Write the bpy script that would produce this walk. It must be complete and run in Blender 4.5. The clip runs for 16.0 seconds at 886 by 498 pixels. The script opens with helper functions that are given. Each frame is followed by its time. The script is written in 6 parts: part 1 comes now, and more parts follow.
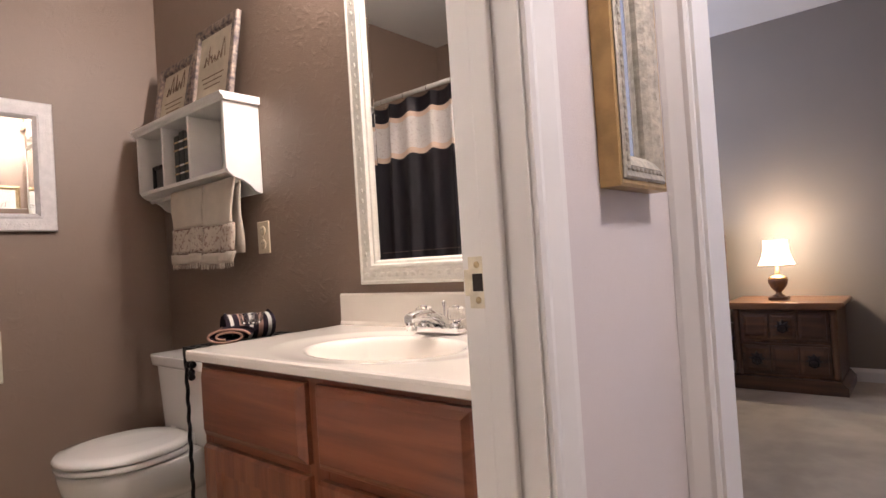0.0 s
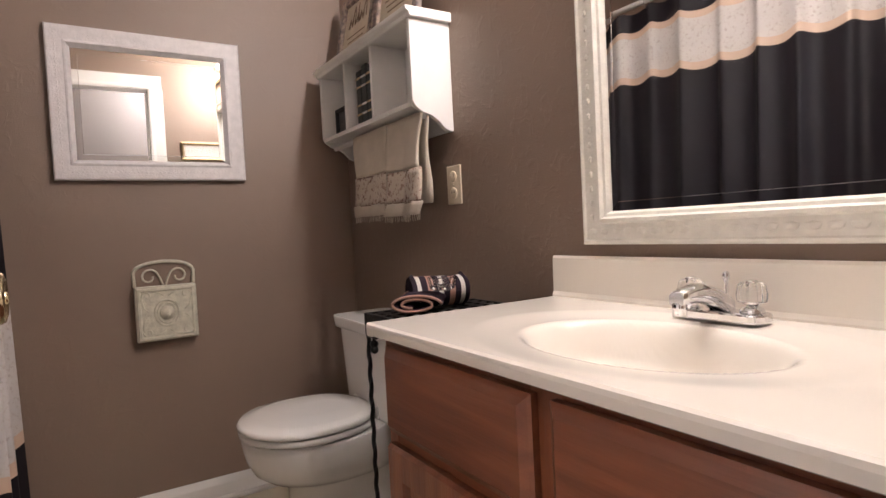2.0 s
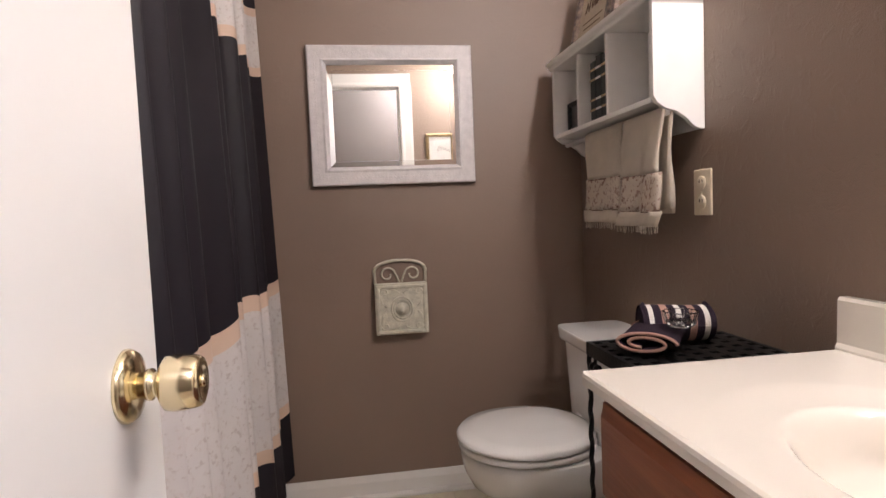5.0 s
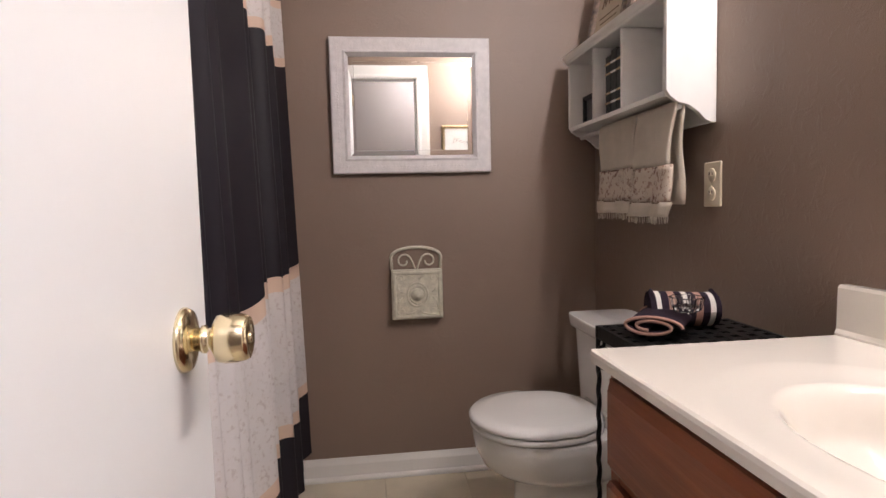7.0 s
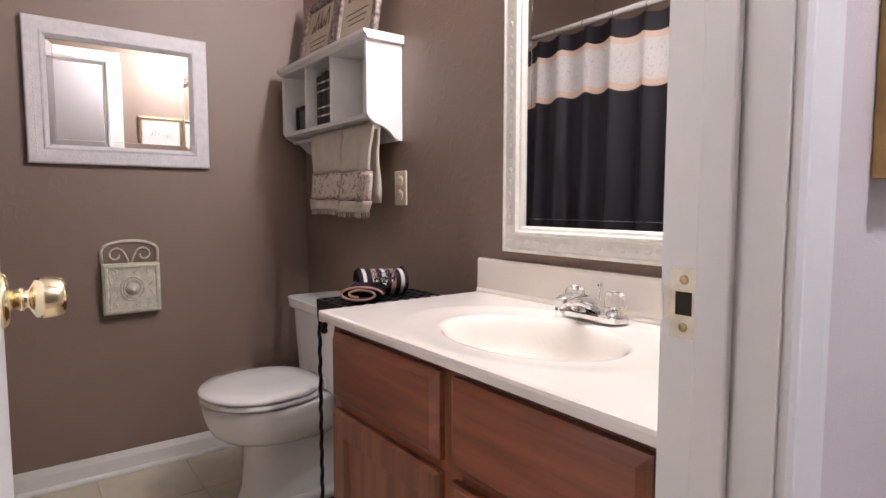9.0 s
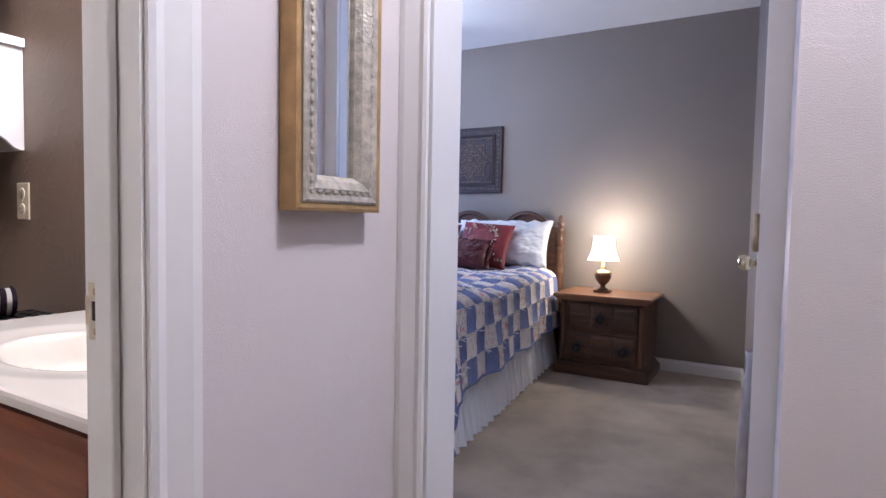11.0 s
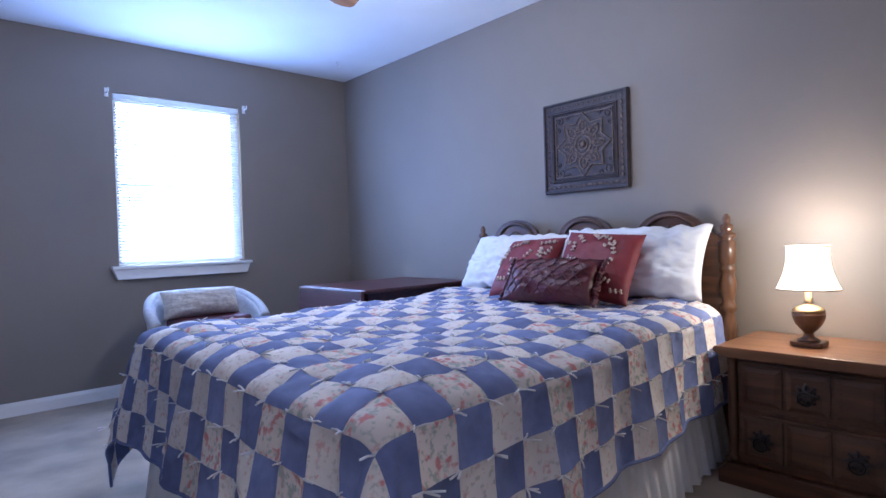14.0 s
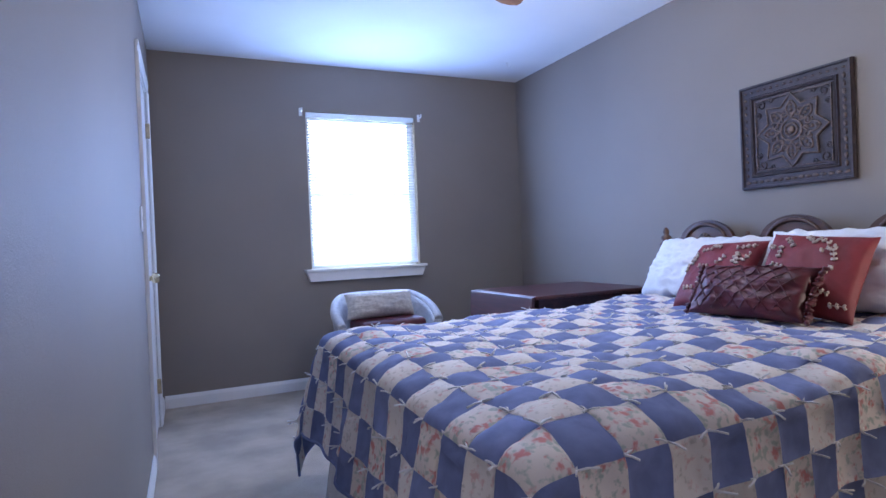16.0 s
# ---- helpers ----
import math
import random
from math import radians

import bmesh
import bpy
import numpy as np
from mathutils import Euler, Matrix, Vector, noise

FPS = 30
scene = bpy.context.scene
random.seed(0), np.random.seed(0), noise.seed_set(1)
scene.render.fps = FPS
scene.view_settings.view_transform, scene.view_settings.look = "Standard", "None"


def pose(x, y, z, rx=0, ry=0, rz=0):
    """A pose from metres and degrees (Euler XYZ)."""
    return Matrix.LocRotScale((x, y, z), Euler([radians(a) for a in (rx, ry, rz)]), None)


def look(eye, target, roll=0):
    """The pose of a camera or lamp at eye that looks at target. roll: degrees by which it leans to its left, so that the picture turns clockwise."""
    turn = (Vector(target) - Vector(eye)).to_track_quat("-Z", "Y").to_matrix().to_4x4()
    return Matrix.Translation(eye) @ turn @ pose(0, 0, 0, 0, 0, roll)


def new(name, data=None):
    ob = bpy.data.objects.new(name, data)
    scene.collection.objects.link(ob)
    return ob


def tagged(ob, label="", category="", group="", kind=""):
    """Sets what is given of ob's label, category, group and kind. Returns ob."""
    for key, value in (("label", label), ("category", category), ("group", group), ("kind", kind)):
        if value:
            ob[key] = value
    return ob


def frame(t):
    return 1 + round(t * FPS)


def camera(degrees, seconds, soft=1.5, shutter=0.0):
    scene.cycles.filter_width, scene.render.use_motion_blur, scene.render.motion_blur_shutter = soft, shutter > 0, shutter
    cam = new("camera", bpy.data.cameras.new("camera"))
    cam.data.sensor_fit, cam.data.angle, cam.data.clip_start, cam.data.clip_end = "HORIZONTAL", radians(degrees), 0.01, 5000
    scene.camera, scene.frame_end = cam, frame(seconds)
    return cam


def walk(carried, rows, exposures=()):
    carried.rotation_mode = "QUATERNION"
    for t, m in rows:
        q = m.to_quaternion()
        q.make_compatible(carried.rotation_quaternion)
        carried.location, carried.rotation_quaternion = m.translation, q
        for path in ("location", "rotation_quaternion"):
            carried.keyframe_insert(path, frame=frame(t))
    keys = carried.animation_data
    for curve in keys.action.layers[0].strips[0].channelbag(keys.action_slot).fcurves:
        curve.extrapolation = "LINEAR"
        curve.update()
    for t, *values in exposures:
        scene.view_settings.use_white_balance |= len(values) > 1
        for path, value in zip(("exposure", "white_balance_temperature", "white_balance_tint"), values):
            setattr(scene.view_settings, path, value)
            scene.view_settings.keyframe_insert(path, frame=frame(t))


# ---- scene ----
import collections
cam = camera(75.5, 16.0)
PATH = [
    (0, (-0.012, -0.021, 0.953), (1.509, 1.278, 0.987), -3.7),
    (0.5, (0.042, 0.102, 0.944), (1.424, 1.548, 0.961), -3.4),
    (1, (0.106, 0.227, 0.949), (1.351, 1.792, 0.937), -3.4),
    (1.5, (0.15, 0.297, 0.941), (1.303, 1.93, 0.9), -3.1),
    (2, (0.18, 0.362, 0.944), (1.244, 2.054, 0.871), -2.9),
    (2.5, (0.206, 0.406, 0.954), (1.207, 2.135, 0.861), -2.7),
    (3, (0.205, 0.436, 0.962), (1.104, 2.22, 0.864), -2.5),
    (3.5, (0.224, 0.469, 0.979), (0.957, 2.327, 0.873), -2.4),
    (4, (0.233, 0.477, 0.985), (0.827, 2.384, 0.875), -2.3),
    (4.5, (0.258, 0.474, 1.011), (0.679, 2.426, 0.901), -2.1),
    (4.7, (0.265, 0.469, 1.031), (0.628, 2.432, 0.915), -2.2),
    (6.8, (0.249, 0.387, 1.067), (0.402, 2.374, 0.902), -2.3),
    (7, (0.245, 0.399, 1.03), (0.494, 2.377, 0.881), -1.4),
    (7.5, (0.204, 0.361, 1.031), (0.777, 2.269, 0.859), -1.2),
    (8, (0.171, 0.337, 1.013), (1.003, 2.148, 0.849), -0.6),
    (8.5, (0.13, 0.263, 1.018), (1.147, 1.978, 0.856), -0.3),
    (9, (0.073, 0.139, 1.018), (1.267, 1.735, 0.859), 0.0),
    (9.5, (-0.001, -0.026, 1.019), (1.395, 1.399, 0.873), 0.9),
    (10, (-0.065, -0.192, 1.008), (1.514, 1.031, 0.892), 1.0),
    (10.2, (-0.066, -0.257, 1.036), (1.555, 0.907, 0.907), 1.3),
    (12.3, (1.154, -0.16, 1.032), (2.957, 0.703, 0.988), -0.2),
    (12.5, (1.26, -0.132, 1.026), (3.048, 0.763, 0.984), -0.3),
    (13, (1.458, -0.075, 1.021), (3.152, 0.987, 0.978), -0.7),
    (13.5, (1.594, -0.025, 1.013), (3.127, 1.259, 0.969), -1.3),
    (14, (1.666, 0.038, 1.011), (2.998, 1.529, 0.975), -1.8),
    (14.5, (1.71, 0.085, 1.017), (2.833, 1.74, 0.987), -2.1),
    (15, (1.752, 0.103, 1.037), (2.68, 1.875, 1.012), -2.5),
    (15.5, (1.766, 0.109, 1.041), (2.604, 1.924, 1.021), -2.5),
    (16, (1.759, 0.104, 1.043), (2.579, 1.928, 1.025), -2.4),
]
walk(cam, [(t, look(eye, target, roll)) for t, eye, target, roll in PATH],
     exposures=[(0.0, 0.2, 6800, 12), (2.5, 0.0, 6500, 10), (4.7, 0.0, 6450, 10), (7.5, 0.0, 6250, 10), (9.5, 0.2, 5900, 10), (10.2, 0.2, 5800, 10), (12.4, 0.0, 5600, 10), (14.0, 0.0, 5580, 10), (16.0, -0.05, 5850, 10)])

# ---- world and lights ----
def rgb(r, g, b):
    return (r, g, b, 1.0)


world = bpy.data.worlds.new("sky")
scene.world = world
world.use_nodes = True
_wn = world.node_tree
_sky = _wn.nodes.new("ShaderNodeTexSky")
_sky.sky_type, _sky.sun_disc = "NISHITA", False
_sky.sun_elevation, _sky.sun_rotation = radians(40), radians(200)
_wn.links.new(_sky.outputs[0], _wn.nodes["Background"].inputs[0])
_wn.nodes["Background"].inputs[1].default_value = 0.1


def lamp(name, kind, m, power, colour, size=0.1, size_y=None):
    data = bpy.data.lights.new(name, kind)
    data.energy, data.color = power, colour
    if kind == "AREA":
        data.shape, data.size, data.size_y = "RECTANGLE", size, size_y or size
    elif kind == "SUN":
        data.angle = size
    else:
        data.shadow_soft_size = size
    ob = new(name, data)
    ob.matrix_world = m
    return ob


WARM = (1.0, 0.92, 0.91)
DAY = (0.29, 0.46, 1.0)
lamp("window_daylight", "AREA", look((3.05, 4.36, 1.48), (3.05, 0, 2.0)), 60, DAY, 0.86, 1.1)
lamp("vanity_bulb_light", "POINT", pose(1.062, 0.62, 2.04), 20, WARM, 0.028)
lamp("vanity_bulb_light", "POINT", pose(1.062, 0.92, 2.04), 20, WARM, 0.028)
lamp("vanity_bulb_light", "POINT", pose(1.062, 1.22, 2.04), 20, WARM, 0.028)
lamp("hall_ceiling_light", "POINT", pose(0.9, -0.42, 2.3), 58, (0.88, 0.87, 1.0), 0.1)
lamp("bedside_bulb_light", "POINT", pose(4.2, 0.752, 0.945), 12.0, (1.0, 0.88, 0.75), 0.03)
lamp("fan_bulb_light", "POINT", pose(3.15, 2.06, 2.02), 33, (0.80, 0.83, 1.0), 0.09)


# ---- materials ----
def mat(name, colour, rough=0.5, metal=0.0, vary=0.12, scale=8.0, fine=160.0, bump=0.05, second=None, spec=0.5,
        emit=0.0, random_tint=0.0, coat=0.0):
    m = bpy.data.materials.new(name)
    m.use_nodes = True
    n, l = m.node_tree.nodes, m.node_tree.links
    b = n["Principled BSDF"]
    b.inputs["Roughness"].default_value, b.inputs["Metallic"].default_value = rough, metal
    b.inputs["Specular IOR Level"].default_value = spec
    b.inputs["Coat Weight"].default_value = coat
    co = n.new("ShaderNodeTexCoord")
    big, small = n.new("ShaderNodeTexNoise"), n.new("ShaderNodeTexNoise")
    big.inputs["Scale"].default_value, small.inputs["Scale"].default_value = scale, fine
    big.inputs["Detail"].default_value = 5
    for t in (big, small):
        l.new(co.outputs["Object"], t.inputs["Vector"])
    mix = n.new("ShaderNodeMix")
    mix.data_type = "RGBA"
    second = second or tuple(max(0, c * (1 - vary)) for c in colour)
    mix.inputs[6].default_value, mix.inputs[7].default_value = rgb(*colour), rgb(*second)
    ramp = n.new("ShaderNodeMapRange")
    ramp.inputs[1].default_value, ramp.inputs[2].default_value = 0.35, 0.65
    l.new(big.outputs[0], ramp.inputs[0])
    l.new(ramp.outputs[0], mix.inputs[0])
    out = mix.outputs[2]
    if random_tint:
        info, hsv, mr = n.new("ShaderNodeObjectInfo"), n.new("ShaderNodeHueSaturation"), n.new("ShaderNodeMapRange")
        mr.inputs[3].default_value, mr.inputs[4].default_value = 1 - random_tint, 1 + random_tint
        l.new(info.outputs["Random"], mr.inputs[0])
        l.new(mr.outputs[0], hsv.inputs["Value"])
        l.new(out, hsv.inputs["Color"])
        out = hsv.outputs[0]
    l.new(out, b.inputs["Base Color"])
    if bump:
        bp = n.new("ShaderNodeBump")
        bp.inputs["Strength"].default_value, bp.inputs["Distance"].default_value = min(1, bump * 4), 0.004
        l.new(small.outputs[0], bp.inputs["Height"])
        l.new(bp.outputs[0], b.inputs["Normal"])
    if emit:
        b.inputs["Emission Color"].default_value = rgb(*colour)
        b.inputs["Emission Strength"].default_value = emit
    return m


def wood(name, light, dark, rough=0.4, axis=0, scale=9.0, coat=0.2):
    m = mat(name, light, rough, second=dark, bump=0.04, fine=90, coat=coat)
    n, l = m.node_tree.nodes, m.node_tree.links
    co = next(x for x in n if x.type == "TEX_COORD")
    mp = n.new("ShaderNodeMapping")
    s = [scale * 5, scale * 5, scale * 5]
    s[axis] = scale * 0.35
    mp.inputs["Scale"].default_value = s
    l.new(co.outputs["Object"], mp.inputs["Vector"])
    for t in [x for x in n if x.type == "TEX_NOISE"]:
        l.new(mp.outputs[0], t.inputs["Vector"])
        t.inputs["Scale"].default_value = 0.6 if t.inputs["Scale"].default_value < 50 else 4
        t.inputs["Distortion"].default_value = 0.6
    return m


def floral(name, ground, spot_a, spot_b, scale=18.0, cover=0.35, rough=0.85, tint=0.08):
    """Printed cloth: a ground colour with scattered two-coloured blossoms and a weave."""
    m = mat(name, ground, rough, vary=0.08, fine=500, bump=0.03, random_tint=tint, spec=0.2)
    n, l = m.node_tree.nodes, m.node_tree.links
    b = n["Principled BSDF"]
    src = b.inputs["Base Color"].links[0].from_socket
    co = next(x for x in n if x.type == "TEX_COORD")
    for k, (c, off) in enumerate(((spot_a, 0.0), (spot_b, 3.7))):
        mp = n.new("ShaderNodeMapping")
        mp.inputs["Location"].default_value = (off, off * 2, off)
        v = n.new("ShaderNodeTexNoise")
        v.inputs["Scale"].default_value, v.inputs["Detail"].default_value = scale * (1 + 0.4 * k), 3
        r = n.new("ShaderNodeMapRange")
        r.inputs[1].default_value, r.inputs[2].default_value = 0.60 - cover * 0.2, 0.70 - cover * 0.2
        mx = n.new("ShaderNodeMix")
        mx.data_type = "RGBA"
        mx.inputs[7].default_value = rgb(*c)
        l.new(co.outputs["Object"], mp.inputs[0])
        l.new(mp.outputs[0], v.inputs["Vector"])
        l.new(v.outputs[0], r.inputs[0])
        l.new(r.outputs[0], mx.inputs[0])
        l.new(src, mx.inputs[6])
        src = mx.outputs[2]
    l.new(src, b.inputs["Base Color"])
    return m


def painted_wall(name, colour, relief=0.2, rough=0.42):
    """Rolled paint over a hand-trowelled skip texture."""
    m = mat(name, colour, rough, vary=0.07, scale=1.6, fine=420, bump=0.06)
    n, l = m.node_tree.nodes, m.node_tree.links
    co = next(x for x in n if x.type == "TEX_COORD")
    b1 = next(x for x in n if x.type == "BUMP")
    t = n.new("ShaderNodeTexNoise")
    t.inputs["Scale"].default_value, t.inputs["Detail"].default_value, t.inputs["Distortion"].default_value = 17, 4, 2.2
    r = n.new("ShaderNodeMapRange")
    r.inputs[1].default_value, r.inputs[2].default_value = 0.54, 0.66
    b2 = n.new("ShaderNodeBump")
    b2.inputs["Strength"].default_value, b2.inputs["Distance"].default_value = relief, 0.004
    l.new(co.outputs["Object"], t.inputs["Vector"])
    l.new(t.outputs[0], r.inputs[0])
    l.new(r.outputs[0], b2.inputs["Height"])
    l.new(b1.outputs[0], b2.inputs["Normal"])
    l.new(b2.outputs[0], n["Principled BSDF"].inputs["Normal"])
    return m


TAUPE = painted_wall("taupe_wall_paint", (0.235, 0.166, 0.126), 0.12)
TAUPE_ROUGH = painted_wall("taupe_trowelled_paint", (0.235, 0.166, 0.126), 0.22)
TAUPE_BED = painted_wall("bedroom_taupe_paint", (0.248, 0.206, 0.170), 0.09, 0.62)
HALL_PAINT = painted_wall("hall_pale_paint", (0.66, 0.59, 0.56), 0.07)
CEIL = mat("ceiling_paint", (0.80, 0.79, 0.77), 0.9, vary=0.05, scale=2, fine=140, bump=0.12)
TRIM = mat("white_trim_paint", (0.80, 0.77, 0.73), 0.32, vary=0.04, scale=4, fine=60, bump=0.01)
DOORP = mat("white_door_paint", (0.80, 0.79, 0.77), 0.30, vary=0.03, scale=3, fine=45, bump=0.015)
CARPET = mat("beige_carpet", (0.55, 0.46, 0.36), 0.95, vary=0.28, scale=3.5, fine=330, bump=0.4, spec=0.1)
VINYL = mat("cream_vinyl_tile", (0.66, 0.58, 0.44), 0.35, vary=0.14, scale=6, fine=70, bump=0.02, random_tint=0.03)
GROUT = mat("tile_joint", (0.57, 0.49, 0.38), 0.7)
OAK_H = wood("red_oak_horizontal", (0.25, 0.082, 0.037), (0.15, 0.044, 0.020), 0.38, 1)
OAK_V = wood("red_oak_upright", (0.26, 0.088, 0.040), (0.155, 0.046, 0.021), 0.38, 2)
DARKOAK = wood("dark_oak", (0.115, 0.050, 0.025), (0.042, 0.018, 0.010), 0.36, 1)
DARKOAK_V = wood("dark_oak_upright", (0.17, 0.080, 0.038), (0.07, 0.030, 0.016), 0.36, 2)
TOPOAK = wood("nightstand_top_wood", (0.25, 0.115, 0.05), (0.14, 0.06, 0.026), 0.3, 1)
MAHOG = wood("mahogany_chest", (0.085, 0.024, 0.022), (0.045, 0.014, 0.014), 0.42, 1, coat=0.05)
BLADE = wood("fan_blade_wood", (0.26, 0.13, 0.06), (0.15, 0.07, 0.03), 0.4, 0)
MARBLE = mat("cultured_marble", (0.84, 0.78, 0.70), 0.14, vary=0.03, scale=3, bump=0.0, coat=0.4)
CERAMIC = mat("white_ceramic", (0.80, 0.78, 0.75), 0.1, vary=0.015, scale=2, bump=0.0, coat=0.5)
CHROME = mat("chrome", (0.85, 0.85, 0.86), 0.08, 1.0, vary=0.05, bump=0.0)
BRASS = mat("polished_brass", (0.90, 0.78, 0.52), 0.16, 1.0, vary=0.1, scale=20, bump=0.005)
OLDBRASS = mat("aged_brass", (0.60, 0.46, 0.27), 0.34, 1.0, vary=0.3, scale=60, bump=0.02)
STRIKE = mat("strike_plate_brass", (0.74, 0.66, 0.50), 0.35, 0.8, vary=0.2, scale=60, bump=0.02)
IRON = mat("black_iron", (0.012, 0.011, 0.011), 0.45, 0.6, vary=0.3, fine=200, bump=0.05)
# Near-black colour that paints the shade inside holes and gaps.
HOLE_SHADE = mat("hole_shade", (0.03, 0.02, 0.015), 0.9)
WHITEWOOD = mat("white_painted_wood", (0.80, 0.78, 0.75), 0.4, vary=0.05, scale=12, fine=110, bump=0.02)
FRAMEWHITE = mat("white_carved_frame", (0.72, 0.68, 0.68), 0.42, vary=0.12, scale=42, fine=150, bump=0.10)
CREAMFRAME = mat("cream_carved_frame", (0.78, 0.75, 0.68), 0.38, vary=0.09, scale=42, fine=120, bump=0.10)
CREAMMETAL = mat("cream_painted_tin", (0.66, 0.62, 0.50), 0.45, vary=0.2, scale=55, fine=120, bump=0.15)
GOLD = mat("gold_leaf_wood", (0.50, 0.32, 0.13), 0.4, 0.5, vary=0.25, scale=30, bump=0.05)
SILVERGOLD = mat("silver_gilt_carving", (0.58, 0.52, 0.42), 0.42, 0.4, vary=0.35, scale=70, fine=160, bump=0.10)
BLACKCLOTH = mat("black_satin", (0.010, 0.007, 0.011), 0.62, vary=0.2, scale=5, fine=500, bump=0.03, spec=0.35)
TANCLOTH = mat("tan_satin", (0.62, 0.45, 0.34), 0.5, vary=0.12, fine=500, bump=0.03)
LACE = floral("grey_lace_cloth", (0.60, 0.56, 0.54), (0.47, 0.42, 0.39), (0.53, 0.48, 0.45), 70, 0.12, tint=0)
TOWEL = mat("ivory_terry", (0.66, 0.58, 0.48), 0.95, vary=0.08, scale=20, fine=350, bump=0.25, spec=0.1)
TOWELBAND = floral("embroidered_band", (0.60, 0.51, 0.42), (0.25, 0.15, 0.12), (0.34, 0.23, 0.19), 55, 0.22, tint=0)
NAVY = mat("navy_terry", (0.030, 0.020, 0.030), 0.95, fine=380, bump=0.3, spec=0.1)
PINKT = mat("pink_terry", (0.44, 0.26, 0.21), 0.95, fine=380, bump=0.3, spec=0.1)
WHITET = mat("white_terry", (0.72, 0.68, 0.64), 0.95, fine=380, bump=0.3, spec=0.1)
PLATE = mat("almond_plastic", (0.70, 0.60, 0.45), 0.35, vary=0.03, bump=0.0)
BOOKS = mat("dark_book_cloth", (0.022, 0.03, 0.028), 0.6, vary=0.4, scale=60)
PARCH = mat("parchment_print", (0.60, 0.51, 0.39), 0.7, vary=0.14, scale=22)
INK = mat("brown_ink", (0.20, 0.13, 0.09), 0.8)
MOTTLE = mat("mottled_bronze_frame", (0.33, 0.25, 0.20), 0.5, second=(0.06, 0.045, 0.05), scale=48, bump=0.1)
QUILTBLUE = mat("blue_cotton", (0.20, 0.235, 0.42), 0.85, vary=0.26, scale=18, fine=600, bump=0.04, random_tint=0.13, spec=0.2)
QUILTFLOWER = floral("floral_cotton", (0.76, 0.70, 0.64), (0.64, 0.42, 0.38), (0.55, 0.50, 0.44), 46, 0.14, tint=0.08)
QUILTFLOWER2 = floral("rose_floral_cotton", (0.74, 0.66, 0.59), (0.58, 0.24, 0.22), (0.42, 0.45, 0.38), 36, 0.34, tint=0.08)
WHITECLOTH = mat("white_cotton", (0.80, 0.79, 0.78), 0.9, vary=0.06, scale=10, fine=500, bump=0.05, spec=0.2)
RED = mat("red_embroidered_cloth", (0.20, 0.018, 0.024), 0.6, vary=0.15, scale=20, fine=500, bump=0.05)
WINE = mat("burgundy_satin", (0.095, 0.008, 0.014), 0.45, vary=0.35, scale=18, fine=300, bump=0.03)
LEAFW = mat("ivory_stitching", (0.62, 0.50, 0.40), 0.7)
CARVED = mat("carved_panel_wood", (0.045, 0.027, 0.028), 0.55, second=(0.020, 0.013, 0.014), scale=34, fine=90, bump=0.12, coat=0.15)
# Lighter brown that paints highlights into the raised carving.
CARVEDHI = mat("carving_highlight", (0.17, 0.11, 0.075), 0.5, second=(0.04, 0.025, 0.022), scale=60, bump=0.1)
SHADE = mat("lit_linen_shade", (1.0, 0.80, 0.58), 0.9, vary=0.04, scale=40, fine=300, bump=0.05, emit=2.6)
BULBGLOW = mat("glowing_bulb_glass", (1.0, 0.86, 0.70), 0.3, vary=0.0, bump=0, emit=9.0)
GLOBE = mat("glowing_fan_globe", (1.0, 0.92, 0.84), 0.3, vary=0.0, bump=0, emit=7.0)
SKYGLOW = mat("bright_overcast_distance", (0.80, 0.90, 1.0), 1.0, vary=0.02, bump=0, emit=11.0)
CHAIRCLOTH = mat("pale_woven_chair", (0.50, 0.48, 0.46), 0.9, vary=0.15, scale=40, fine=260, bump=0.3)
SHERPA = mat("cream_knit", (0.66, 0.60, 0.52), 0.95, vary=0.2, scale=50, fine=170, bump=0.6)
VASE = mat("pale_vase_glaze", (0.60, 0.53, 0.50), 0.35, vary=0.15, scale=20)
PHOTO = mat("dark_photo", (0.05, 0.05, 0.06), 0.3, vary=0.6, scale=40)


def glass(name, rough=0.02):
    m = bpy.data.materials.new(name)
    m.use_nodes = True
    b = m.node_tree.nodes["Principled BSDF"]
    b.inputs["Transmission Weight"].default_value, b.inputs["Roughness"].default_value = 1.0, rough
    b.inputs["Base Color"].default_value = rgb(0.96, 0.97, 0.97)
    return m


def silvered(name):
    m = bpy.data.materials.new(name)
    m.use_nodes = True
    b = m.node_tree.nodes["Principled BSDF"]
    b.inputs["Metallic"].default_value, b.inputs["Roughness"].default_value = 1.0, 0.015
    b.inputs["Base Color"].default_value = rgb(0.86, 0.87, 0.86)
    return m


def slatmat():
    m = mat("white_vinyl_blind", (0.84, 0.85, 0.86), 0.5, vary=0.02, bump=0)
    n, l = m.node_tree.nodes, m.node_tree.links
    tr, mx = n.new("ShaderNodeBsdfTranslucent"), n.new("ShaderNodeMixShader")
    tr.inputs[0].default_value = rgb(0.85, 0.9, 1.0)
    mx.inputs[0].default_value = 0.6
    out = next(x for x in n if x.type == "OUTPUT_MATERIAL")
    l.new(n["Principled BSDF"].outputs[0], mx.inputs[1])
    l.new(tr.outputs[0], mx.inputs[2])
    l.new(mx.outputs[0], out.inputs[0])
    return m


GLASS, MIRROR, SLAT = glass("clear_glass"), silvered("silvered_mirror"), slatmat()
CRYSTAL = glass("clear_acrylic", 0.05)


